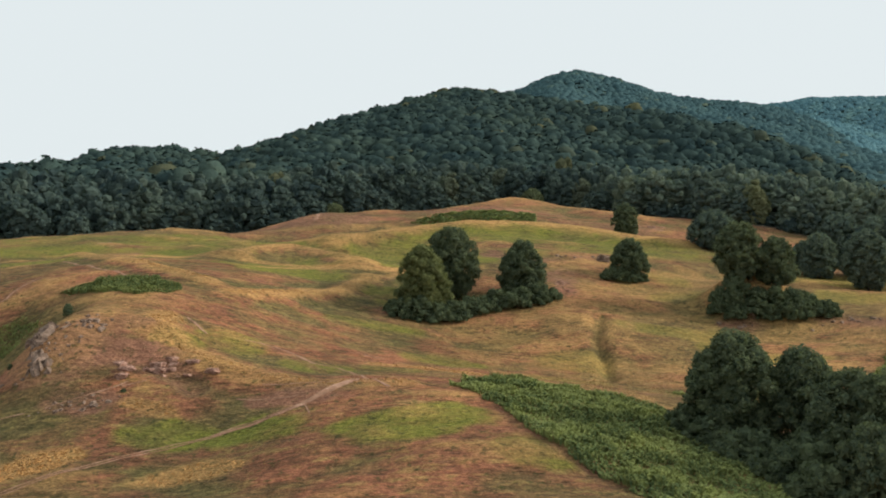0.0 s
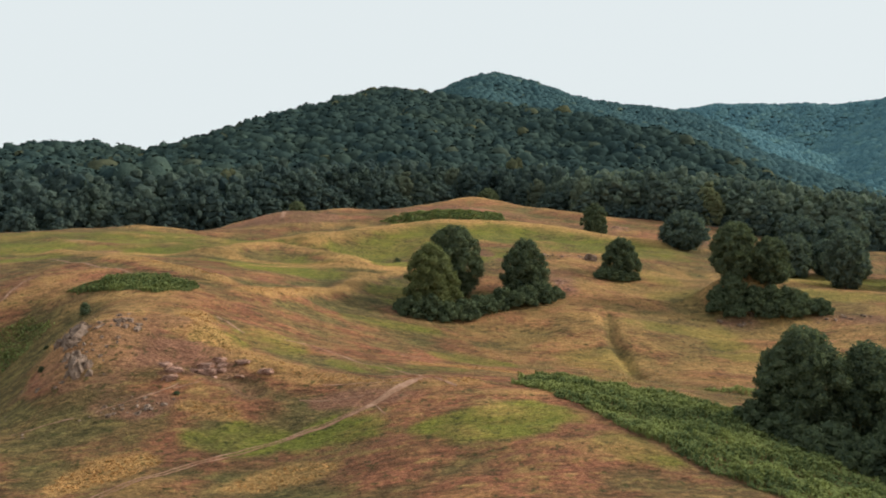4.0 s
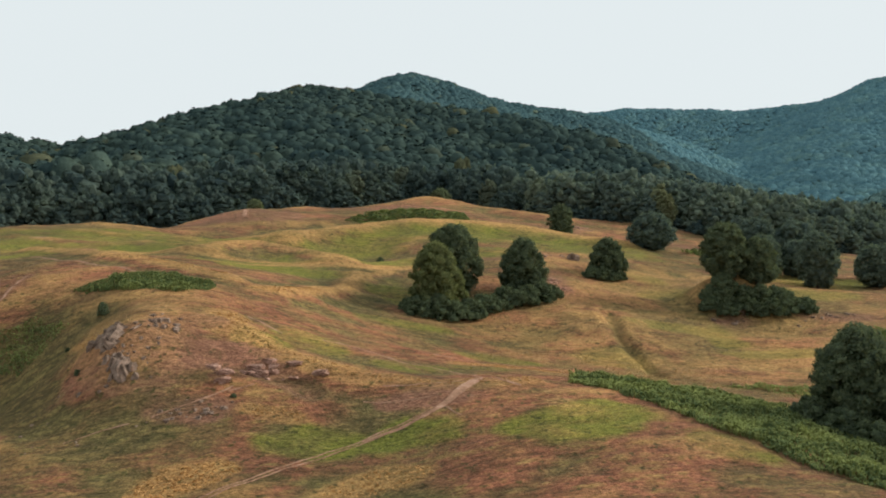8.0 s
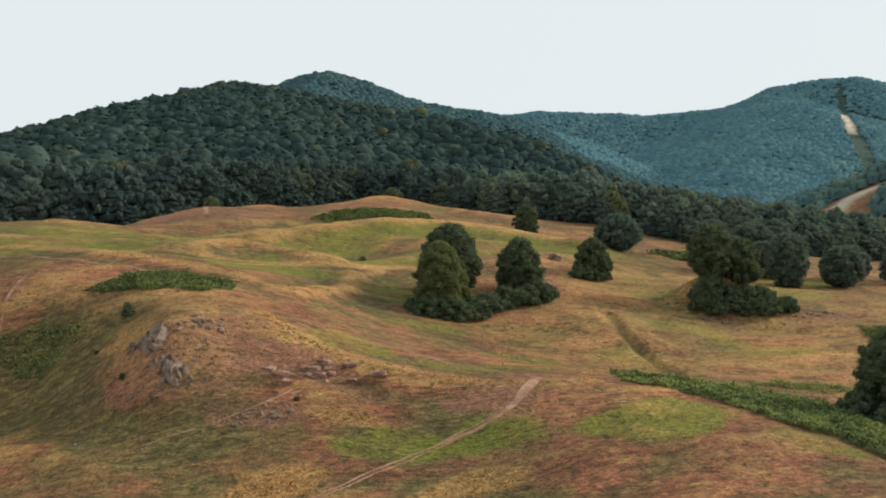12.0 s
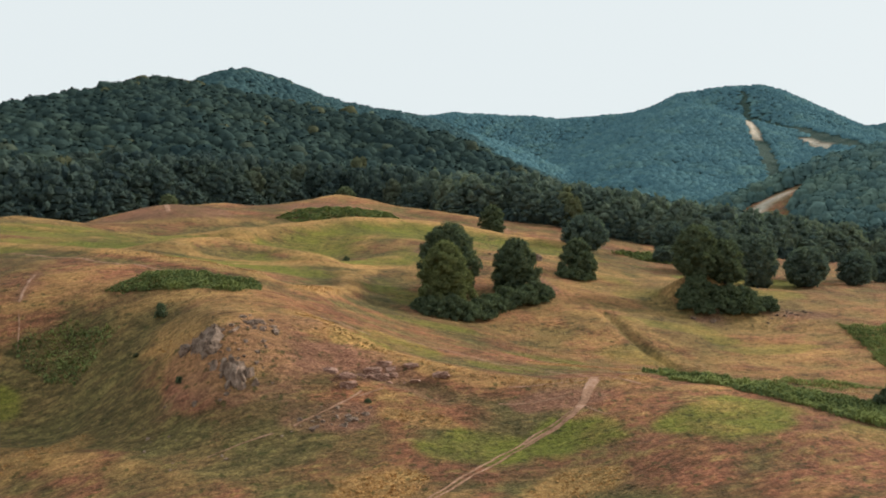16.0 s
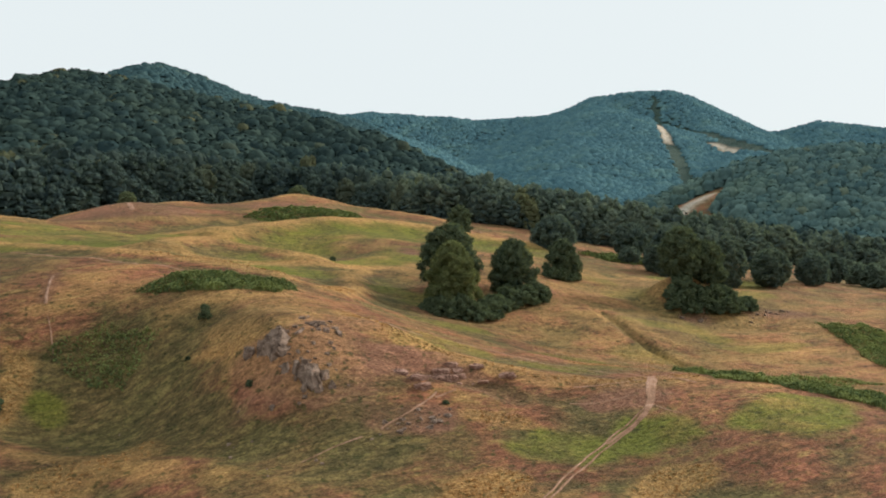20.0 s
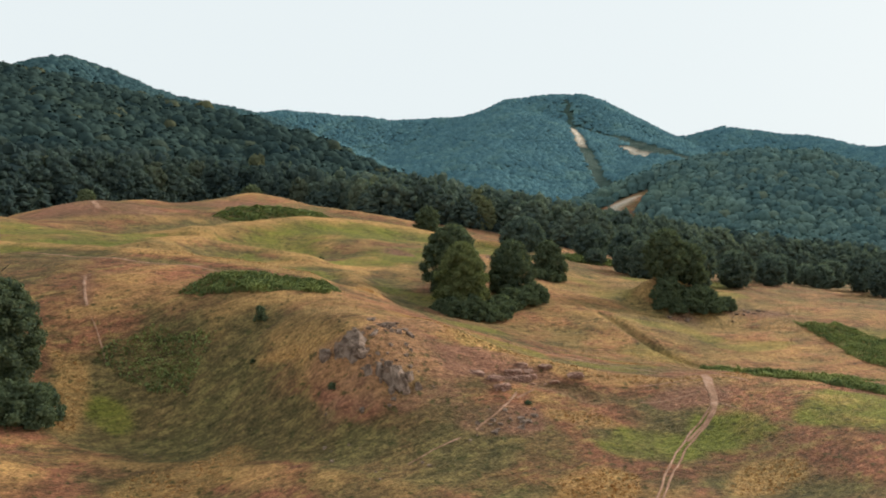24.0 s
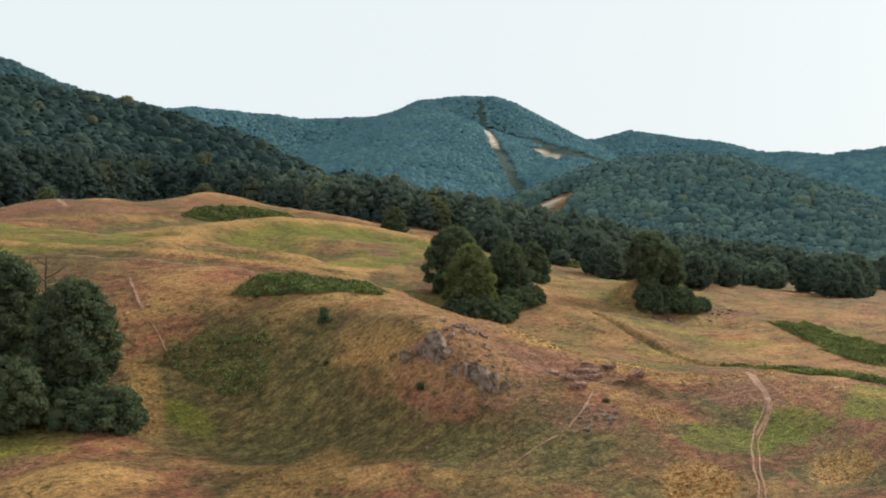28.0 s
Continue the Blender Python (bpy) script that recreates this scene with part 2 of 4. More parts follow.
# sharper knolls, banks and hollows
mound(-60, 146, 5, 6, 7.5)
mound(-51, 146, 1, 8, 8)
mound(72, 215, 4, 7.5, 8)
mound(-82, 139, 1.6, 3.5, 14, 40)
mound(-83, 150, -2.8, 13)
mound(-47, 343, -2.4, 34)
mound(70, 207, -2.9, 11)
mound(-13, 271, -2.8, 12)
mound(32, 195, 2.1, 9)
mound(12, 276, 1.4, 12)
mound(-13, 271, -1.9, 12)
mound(-44, 113, 1.6, 6)
mound(278, 307, -1.7, 23)
mound(-38, 135, 0.7, 6)
mound(0, 470, -1.6, 49)
mound(44, 253, 1.5, 12)
mound(48, 238, -1.7, 11)
# swells of the single slopes
mound(-86, 184, 0.7, 30)
mound(-12, 271, 1.4, 18)
mound(34, 414, 3.2, 14)
mound(-41, 283, 0.6, 11)
mound(38, 343, 3.3, 30)
mound(67, 220, -0.4, 30)
mound(-54, 148, -0.5, 12)
mound(82, 179, -0.3, 30)
mound(-44, 137, 1.3, 17)
mound(28, 219, 2.9, 21)
mound(-21, 287, -1.9, 17)
mound(-81, 178, 1.0, 25)
mound(-60, 160, 1.8, 13)
mound(-21, 149, -0.8, 21)
mound(87, 220, 1.5, 30)
mound(-43, 349, 1.9, 12)
mound(-60, 146, -1.4, 13)
mound(-17, 126, 1.0, 26)
mound(32, 196, -1.4, 30)
mound(-26, 156, -0.4, 23)
mound(40, 240, 2.2, 30)
mound(-137, 305, 0.8, 30)
mound(-110, 305, 1.1, 24)
mound(-95, 308, 0.4, 14)
mound(-80, 312, 0.4, 28)
mound(-137, 345, -1.7, 30)
mound(-95, 350, -0.3, 18)
mound(-140, 385, -5.7, 30)
mound(-100, 385, -5.2, 30)
mound(-180, 385, -5.8, 30)
mound(-180, 345, -3.0, 30)
mound(-75, 392, -3.2, 27)
mound(-230, 385, -9.6, 30)
mound(-55, 353, 2.0, 12)
mound(-43, 353, 1.7, 11)
mound(-28, 365, 0.9, 20)
mound(7, 393, 1.2, 27)
mound(32, 417, 2.8, 17)
mound(44, 403, -0.5, 17)
mound(55, 378, -1.8, 17)
mound(60, 354, -2.4, 22)
mound(63, 384, 1.3, 10)
mound(74, 381, -0.9, 17)
mound(-45, 388, -3.4, 27)
mound(-10, 418, -7.1, 29)
mound(30, 450, -4.2, 30)
mound(64, 432, -7.5, 30)
mound(-20, 330, 1.5, 27)
mound(-86, 184, 0.4, 14)
mound(-44, 137, 0.6, 13)
mound(-81, 178, 0.5, 11)
mound(-60, 160, 0.8, 11)
mound(-62, 130, 0.3, 8)
mound(-21, 149, -0.3, 14)
mound(-60, 146, -0.8, 7)
mound(-17, 126, 0.5, 14)
mound(-79, 150, -1.2, 11)
mound(-81, 164, -3.8, 11)
mound(-99, 151, 0.8, 14)
mound(-75, 148, 0.8, 7)
mound(-42, 119, -1.6, 13)
mound(-27, 121, -0.8, 12)
mound(-58, 120, -0.4, 9)
mound(-72, 130, -1.2, 11)


def line_gap(x, y, points):
    """Distance from a line through the points."""
    best = 0 * x + 1e9
    for (ax, ay), (bx, by) in zip(points, points[1:]):
        lx, ly = bx - ax, by - ay
        s = np.clip(((x - ax) * lx + (y - ay) * ly) / (lx * lx + ly * ly), 0, 1)
        best = np.minimum(best, np.hypot(x - ax - s * lx, y - ay - s * ly))
    return best


BROWS = []


def brow(points, height, width):
    """A long crest (or, below 0, a dip) of the meadow."""
    BROWS.append((points, height, width))


brow([(-32, 290), (-17, 300), (3, 308), (24, 312), (41, 309), (60, 305), (75, 299)], 2.8, 8)
brow([(-54, 302), (-38, 318), (-15, 328), (2, 333), (40, 333), (64, 330)], -2.6, 10)
brow([(-30, 380), (0, 392), (28, 402), (55, 396), (72, 378)], 3.2, 17)
brow([(-66, 360), (-45, 366), (-25, 372)], 2.4, 12)
brow([(-92, 236), (-83, 221), (-70, 206), (-59, 194), (-48, 187)], 1.5, 4.5)
brow([(-58, 246), (-50, 257), (-41, 260), (-31, 256), (-22, 245)], 2.4, 7)
brow([(-45, 284), (-38, 280), (-31, 274)], -1.6, 2.6)
brow([(-140, 326), (-122, 326), (-102, 322), (-82, 312)], 1.5, 9)
brow([(-40, 181), (-30, 199), (-25, 207), (-18, 229)], 1.3, 4)
brow([(-47, 150), (-40, 142), (-30, 136), (-18, 131), (-6, 131)], 0.9, 4)
brow([(-108, 150), (-96, 146), (-88, 141), (-82, 134), (-79, 126)], 0.6, 7)
brow([(66, 215.5), (76, 216.5)], 5.5, 5.5)
GULLY = [(34, 203), (31, 190), (31, 179), (29, 166)]
SCAR_BANK = [(-47, 139), (-42, 136.5), (-38, 134.5), (-35, 131.5)]


def meadow(x, y):
    u, v = np.clip(x, -260, 330), np.clip(y, -60, 500) - 200
    z = 0 * x + 16.67 - 0.02184 * u + 0.14205 * v + 0.0000604 * v * v - 0.0000885 * u * v - 0.0000543 * u * u
    for mx, my, height, across, along, turn in MOUNDS:
        reach = 4 * max(across, along)
        if z.ndim and z.size > 1:
            m = (np.abs(x - mx) < reach) & (np.abs(y - my) < reach)
            if not m.any():
                continue
        else:
            m = ...
        c, s = math.cos(turn), math.sin(turn)
        dx, dy = x[m] - mx, y[m] - my
        z[m] += height * np.exp(-0.5 * (((dx * c + dy * s) / across) ** 2 + ((dy * c - dx * s) / along) ** 2))
    upper = np.clip((y - 150) / 90, 0.35, 1)
    z = z + 1.0 * upper * fbm(x / 40 + 0.35 * y / 40 + 3.1, y / 19, 3, 5) + 1.1 * upper * (0.22 - np.abs(fbm(x / 34 - 0.2 * y / 34, y / 15 + 4, 2, 6)))
    z = z + 0.45 * fbm(x / 9, y / 6, 3, 9) + 0.35 * (0.2 - np.abs(fbm(x / 11 + 0.5 * y / 11, y / 4.5, 2, 12)))
    m = (np.abs(x) < 200) & (y > 90) & (y < 480) if z.size > 1 else np.full(z.shape, True)
    xs, ys = x[m], y[m]
    for points, height, width in BROWS + [(GULLY, -1.3, 1.5), (SCAR_BANK, -0.9, 1.6)]:
        z[m] += height * np.exp(-(line_gap(xs, ys, points) / width) ** 2)
    return z


RIDGES = []


def ridge(points, slope, width):
    """A wooded ridge: its crest line, how steeply its flanks fall, and how round the crest is."""
    RIDGES.append((points, slope, width))


ridge([(-1300, 700, 90), (-700, 900, 108), (-430, 930, 122), (-300, 980, 150), (-215, 1000, 140), (-150, 1010, 158), (-92, 1021, 178), (-40, 1060, 202), (26, 1095, 225), (85, 1130, 215), (140, 1260, 205)], 0.46, 70)
ridge([(140, 1260, 205), (240, 1900, 385), (305, 2280, 505), (347, 2324, 535), (400, 2320, 516), (490, 2300, 478), (590, 2280, 452), (735, 2280, 436),
       (805, 2300, 425), (1000, 2330, 385)], 0.55, 60)
ridge([(490, 2300, 470), (540, 1900, 345), (575, 1661, 262), (630, 1418, 165), (660, 1200, 100), (670, 1000, 60)], 0.42, 60)
ridge([(26, 1095, 219), (100, 1040, 204), (160, 985, 190), (222, 926, 172), (272, 910, 158), (300, 900, 138), (330, 890, 112), (370, 870, 88), (409, 850, 78), (437, 830, 74), (500, 770, 60)], 0.62, 25)
ridge([(700, 3450, 550), (1146, 3303, 622), (1283, 3247, 632), (1457, 3167, 615), (1663, 3056, 597), (1861, 2932, 612), (1930, 2884, 629), (2032, 2809, 680),
       (2110, 2745, 686), (2176, 2692, 685), (2190, 2680, 676), (2222, 2652, 682), (2245, 2630, 668), (2275, 2603, 610), (2330, 2550, 560), (2393, 2490, 508), (2504, 2373, 518), (2583, 2282, 540), (2750, 2060, 492)], 0.56, 30)
ridge([(2032, 2809, 648), (1800, 2520, 560), (1500, 2200, 400), (1250, 1900, 270), (1080, 1650, 170)], 0.42, 70)
ridge([(2237, 2639, 645), (2050, 2250, 470), (1900, 1950, 385), (1640, 1700, 290), (1350, 1500, 200)], 0.42, 50)
ridge([(2750, 2060, 490), (2500, 1700, 388), (2300, 1400, 340), (2250, 1000, 285), (2300, 500, 250)], 0.4, 70)
ridge([(1250, 1250, 150), (1400, 1050, 188), (1560, 900, 243), (1750, 700, 300), (1900, 400, 320)], 0.40, 60)
ridge([(640, 880, 80), (683, 825, 108), (710, 795, 135), (731, 770, 146), (756, 738, 149), (783, 702, 142), (811, 661, 124), (836, 620, 99), (860, 580, 78), (920, 500, 50)], 0.42, 45)


def blend(a, b, k):
    """The higher of two surfaces, with a soft join."""
    h = np.clip(0.5 + 0.5 * (a - b) / k, 0, 1)
    return b + (a - b) * h + k * h * (1 - h)


def hills(x, y):
    wx, wy = x + 14 * fbm(x / 300, y / 300, 3, 21), y + 14 * fbm(x / 300 + 9, y / 300, 3, 22)
    top = 0 * x - 300.0
    for points, slope, width in RIDGES:
        best = 0 * x - 300.0
        for (ax, ay, az), (bx, by, bz) in zip(points, points[1:]):
            lx, ly = bx - ax, by - ay
            s = np.clip(((wx - ax) * lx + (wy - ay) * ly) / (lx * lx + ly * ly), 0, 1)
            d = np.hypot(wx - ax - s * lx, wy - ay - s * ly)
            best = np.maximum(best, az + s * (bz - az) - slope * (np.sqrt(d * d + width * width) - width))
        top = blend(best, top, 25.0)
    far = np.clip((y - 600) / 900, 0, 1)
    return top + (5 + 7 * far) * fbm(x / 220, y / 220, 4, 31)


def land(x, y):
    """Height of the ground."""
    x, y = np.asarray(x, float), np.asarray(y, float)
    if not x.ndim:
        return land(x.reshape(1), y.reshape(1))[0]
    m = meadow(x, y)
    far = np.clip((np.hypot(x, y - 250) - 330) / 500, 0, 1)
    return blend(hills(x, y), m - 20 * far, 14.0)

# ---- where things grow: patches of the ground ----
def patch(x, y, cx, cy, across, along, turn=0.0, edge=0.35, seed=1):
    """1 inside an uneven oval, 0 outside."""
    c, s = math.cos(radians(turn)), math.sin(radians(turn))
    p, q = (x - cx) * c + (y - cy) * s, (y - cy) * c - (x - cx) * s
    d = np.sqrt((p / across) ** 2 + (q / along) ** 2) + edge * fbm(x / 6, y / 6, 3, seed)
    return np.clip((1.15 - d) / 0.3, 0, 1)


def trail(x, y, points, width, seed=1):
    """1 on a worn line through the points, 0 beside it."""
    return np.clip(1.5 - (line_gap(x, y, points) + 0.5 * width * fbm(x / 5, y / 5, 2, seed)) / width, 0, 1)


EDGE_OF_WOODS = [(-900, 330), (-400, 372), (-150, 384), (-75, 398), (-20, 436), (30, 462), (64, 440), (80, 405), (95, 392), (112, 388), (128, 372), (144, 366), (160, 352), (180, 348),
                 (230, 360), (300, 380), (360, 360), (430, 300), (520, 220), (700, 100), (1200, -150)]


def woods(x, y):
    """How far a place lies inside the woods, in metres (below 0: on the meadow)."""
    ex, ey = [p[0] for p in EDGE_OF_WOODS], [p[1] for p in EDGE_OF_WOODS]
    return y - np.interp(x, ex, ey) + 7 * fbm(x / 25, y / 25, 2, 41)


FOREST_ROAD = [(455, 600), (472, 627), (497, 665), (518, 705), (534, 736), (572, 758), (600, 764)]


SCARS = [[(1838, 2254), (1779, 2172), (1738, 2115), (1711, 2077)], [(1879, 2075), (1855, 2011), (1807, 1912)]]
LIFT_LINE = [(2134, 2621), (2053, 2515), (1974, 2414), (1838, 2254), (1711, 2077), (1675, 2013), (1596, 1904), (1537, 1816), (1460, 1710), (1336, 1561)]
SIDE_RUN = [(2000, 2443), (2001, 2337), (1991, 2222), (1923, 2056), (1840, 1865), (1853, 1785)]


def clearings(x, y):
    """Open ground in the woods: the field with the forest road, and the lift line and its side run on the far hill."""
    c = trail(x, y, FOREST_ROAD, 26, 51)
    c = np.maximum(c, np.maximum(np.maximum(trail(x, y, LIFT_LINE[:5], 12, 56), trail(x, y, LIFT_LINE[4:], 19, 58)), trail(x, y, SIDE_RUN, 26, 57)))
    return np.maximum(c, np.maximum(trail(x, y, SCARS[0], 18, 52), trail(x, y, SCARS[1], 22, 54)))


def bare_earth(x, y):
    """The bare part of that open ground."""
    return np.maximum.reduce([trail(x, y, FOREST_ROAD, 9, 55), trail(x, y, SCARS[0], 10, 52), trail(x, y, SCARS[1], 12, 54)])


def green_ground(x, y):
    g = patch(x, y, -3, 115, 10, 6, 10, 0.45, 61)
    for k, (cx, cy, a, b, turn) in enumerate([(-35, 150, 6, 5, 0), (-21, 142, 4, 3.5, 20), (-24, 118, 6, 4, 10), (-8, 148, 5, 3, 0), (0, 168, 8, 5, -10), (42, 197, 6, 4, 0), (24, 179, 8, 6, 20), (-83, 255, 30, 11, 0),
                                              (-43, 235, 14, 6, 0), (-24, 278, 22, 8, 0), (21, 304, 26, 12, 0), (52, 312, 16, 10, 0), (-31, 228, 10, 5, 0), (-89, 224, 20, 7, 0), (11, 104, 5, 4, 0), (-35, 120, 6, 4, 0),
                                              (-42, 145, 5, 4, 0), (-20, 144, 5, 2.5, 0), (51, 198, 10, 5, 0), (20, 160, 9, 4, 0), (56, 222, 9, 5, 0), (100, 178, 10, 6, 0), (-60, 262, 18, 8, 0), (19, 263, 14, 8, 0), (56, 190, 6, 4, 0),
                                              (-10, 215, 8, 10, 30), (58, 240, 5, 10, 0), (100, 225, 12, 6, 0), (-110, 158, 6, 5, 0), (-87, 162, 2.2, 4, 25), (-14, 189, 9, 4, 0), (-70, 285, 40, 18, 0), (-10, 250, 26, 8, 10), (0, 292, 34, 12, 0), (60, 292, 26, 9, 0), (-120, 262, 26, 12, 0), (60, 275, 24, 10, 0), (110, 250, 20, 9, 0), (-130, 290, 30, 16, 0), (30, 290, 30, 9, 0), (60, 182, 12, 4, 0), (8, 130, 5, 2, 20)]):
        g = np.maximum(g, (0.45 + 0.5 * (k * 0.37 % 1)) * patch(x, y, cx, cy, a, b, turn, 0.6, 62 + k))
    return g


def straw_ground(x, y):
    g = patch(x, y, -50, 113, 6, 3.5, 20, 0.5, 191)
    for k, (cx, cy, a, b, turn) in enumerate([(-31, 108, 7, 3, 10), (-41, 127, 5, 1.6, -15), (-91, 165, 2, 7, -15), (-90, 170, 1.3, 4, 20), (-85, 140, 9, 4, 20), (-70, 246, 44, 2.2, -8), (0, 154, 10, 2.5, 10), (-60, 330, 44, 4, 5),
                                              (-66, 152, 1.6, 6, 35), (-46, 152, 3, 7, 10), (20, 325, 40, 3, 0), (60, 175, 24, 3, 0), (-20, 240, 30, 2.5, 8), (75, 245, 22, 3, 0)]):
        g = np.maximum(g, 0.75 * patch(x, y, cx, cy, a, b, turn, 0.6, 192 + k))
    for k, (points, height, width) in enumerate(BROWS):
        if 0.8 < height < 5:  # the crests of the folds dry out first
            g = np.maximum(g, 0.8 * trail(x, y, points, 1.5, 240 + k))
    g = np.maximum(g, 0.36 * patch(x, y, 75, 195, 75, 60, 0, 0.5, 230))
    return np.maximum(g, 1.0 * trail(x, y, [(-40, 181), (-30, 199), (-25, 207), (-18, 229), (-10, 237)], 1.7, 190))


def soil_ground(x, y):
    g = 0.45 * trail(x, y, [(-29, 152), (-22, 146), (-16, 136), (-12, 131), (-2, 134)], 0.9, 112)
    g = np.maximum(g, 0.9 * trail(x, y, [(-83.3, 191.4), (-84.6, 186.3), (-85.5, 181.8)], 0.9, 113))
    g = np.maximum(g, 0.8 * trail(x, y, [(-46, 352), (-46, 340)], 1.6, 114))
    g = np.maximum(g, trail(x, y, [(104, 326), (114, 312)], 3.0, 115))
    g = np.maximum(g, 0.7 * trail(x, y, SCAR_BANK, 1.8, 116))
    g = np.maximum(g, 0.6 * trail(x, y, [(7, 119), (11, 109), (16, 99)], 1.0, 117))
    g = np.maximum(g, np.maximum(patch(x, y, 29, 221.5, 2.6, 5, 0, 0.5, 118), 0.9 * patch(x, y, 14, 262, 4, 4, 0, 0.5, 119)))
    for k, (cx, cy, a, b, turn) in enumerate([(31, 235, 3, 5, 0), (29, 226, 2, 4, 0), (-59, 141, 8, 7, 0), (-45, 345, 26, 12, 0), (15, 372, 30, 9, 0), (60, 340, 20, 10, 0), (-95, 332, 24, 6, 0), (-52, 148, 6, 3, 0), (-46, 140, 6, 4, 0), (29, 231, 4, 6, 0), (24, 252, 7, 3, 0), (-50, 129, 6, 2.5, 0), (-42, 137, 7, 2.5, -20), (-20, 127, 7, 2, -10), (66, 206, 5, 3, 0), (90, 207, 9, 5, -20), (96, 203, 6, 3, -20), (77, 349, 6, 4, 0), (31, 320, 9, 4, 0), (40, 256, 4, 2, 0),
                                              (-55, 149, 4, 2.5, 0), (-110, 153, 4, 2, 0), (-88, 251, 8, 2, 0), (88, 292, 10, 2, 0), (34, 154, 3, 1, 0), (-20, 128, 6, 3, 0)]):
        g = np.maximum(g, (0.5 + 0.4 * (k * 0.61 % 1)) * patch(x, y, cx, cy, a, b, turn, 0.8, 121 + k))
    return g


def ground_sheet():
    """The ground, from under the camera to the horizon, as rings round a place near the camera's line."""
    cx, cy = -70.0, -10.0
    angles = np.concatenate([np.arange(-42, 84, 0.28), np.arange(84, 318, 6.0)])
    rings = np.concatenate([[0.5, 20, 40, 55], np.arange(66, 260, 0.8), 260 * 1.0115 ** np.arange(0, 257)])
    a, r = np.meshgrid(np.radians(angles), rings)
    x, y = cx + r * np.sin(a), cy + r * np.cos(a)
    z = land(x, y)
    rows, cols = x.shape
    i = np.arange(rows * cols).reshape(rows, cols)
    j = np.roll(i, -1, axis=1)
    quads = np.stack([i[:-1], i[1:], j[1:], j[:-1]], -1).reshape(-1, 4)
    me = mesh_of("ground", np.stack([x, y, z], -1).reshape(-1, 3), quads[:, ::-1], smooth=True)
    x, y = x.ravel(), y.ravel()
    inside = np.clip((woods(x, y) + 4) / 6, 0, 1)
    bare, open_ = bare_earth(x, y), np.clip(3 * trail(x, y, FOREST_ROAD, 26, 51) - 0.6, 0, 1)
    # crests dry out, hollows stay moist
    around = sum(land(x + 7 * dx, y + 7 * dy) for dx, dy in ((1, 0), (-1, 0), (0, 1), (0, -1))) / 4
    high = z.ravel() - around
    moist = np.clip(np.maximum(-2.8 * high, 0.75 * patch(x, y, -76, 162, 15, 13, 0, 0.4, 171)), 0, 1)
    moist = np.maximum(moist, 0.7 * patch(x, y, -77, 156, 12, 20, -18, 0.6, 173))
    moist = np.clip(moist + 0.3 * np.clip((y - 190) / 60, 0, 1) * np.clip((325 - y) / 10, 0, 1), 0, 1)
    moist = np.maximum(moist, 0.75 * patch(x, y, -78, 165, 8, 9, 0, 0.6, 174))
    moist = np.maximum(moist, 0.75 * patch(x, y, -76, 148, 9, 9, 0, 0.6, 175))
    moist = np.maximum(moist, 0.8 * patch(x, y, -62, 127, 16, 8, 0, 0.5, 176))
    moist = np.maximum(moist, 0.7 * patch(x, y, -100, 215, 30, 20, 0, 0.5, 172))
    moist = moist * (1 - 0.7 * patch(x, y, -94, 133, 16, 8, -35, 0.8, 177))
    crest = np.clip(2.0 * (high - 0.14), 0, 0.8)
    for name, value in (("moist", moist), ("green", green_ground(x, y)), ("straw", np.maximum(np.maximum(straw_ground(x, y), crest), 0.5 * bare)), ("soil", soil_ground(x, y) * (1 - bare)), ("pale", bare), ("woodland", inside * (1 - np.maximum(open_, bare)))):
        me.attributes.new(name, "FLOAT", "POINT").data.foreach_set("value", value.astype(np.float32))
    me.materials.append(GROUND)
    return tagged(new("ground", me), "rolling hill meadow of dry brown and green grass with worn paths", "ground", kind="structure")


def mesh_of(name, verts, faces, smooth=False):
    """A mesh from arrays: n x 3 places and m x 3 or m x 4 corner numbers."""
    me = bpy.data.meshes.new(name)
    faces = np.ascontiguousarray(faces, np.int32)
    k = faces.shape[1]
    me.vertices.add(len(verts))
    me.vertices.foreach_set("co", np.ascontiguousarray(verts, np.float32).ravel())
    me.loops.add(faces.size)
    me.loops.foreach_set("vertex_index", faces.ravel())
    me.polygons.add(len(faces))
    me.polygons.foreach_set("loop_start", np.arange(0, faces.size, k, dtype=np.int32))
    me.polygons.foreach_set("use_smooth", np.full(len(faces), smooth))
    me.update(calc_edges=True)
    return me


ground_sheet()

# ---- crowns and woods ----
rng = np.random.default_rng(7)


def ball(subdivisions):
    """Vertices and faces of a unit icosphere."""
    bm = bmesh.new()
    bmesh.ops.create_icosphere(bm, subdivisions=subdivisions, radius=1.0)
    v = np.array([p.co[:] for p in bm.verts])
    f = np.array([[q.index for q in p.verts] for p in bm.faces])
    bm.free()
    return v, f


BALL_LOW = ball(1)


def knobs(unit, seed, count, size):
    """The same with many small knobs, as clumps of leaves stand out of a crown."""
    k = np.random.default_rng(seed)
    out, flat = np.ones(len(unit)), unit / np.linalg.norm(unit, axis=1)[:, None]
    for _ in range(count):
        d = k.normal(size=3)
        d[2] = abs(d[2])
        d /= np.linalg.norm(d)
        out = np.maximum(out, 1 + size * k.uniform(0.4, 1.0) * np.clip((flat @ d - 0.84) / 0.12, 0, 1))
    return unit * out[:, None]


def lump(unit, seed, rough=0.25):
    """A ball of vertices made uneven."""
    k = np.random.default_rng(seed)
    out = np.ones(len(unit))
    for _ in range(9):
        d = k.normal(size=3)
        d /= np.linalg.norm(d)
        out += rough * k.uniform(-0.5, 1.0) * np.clip((unit @ d - 0.35) / 0.65, 0, 1)
    return unit * out[:, None]


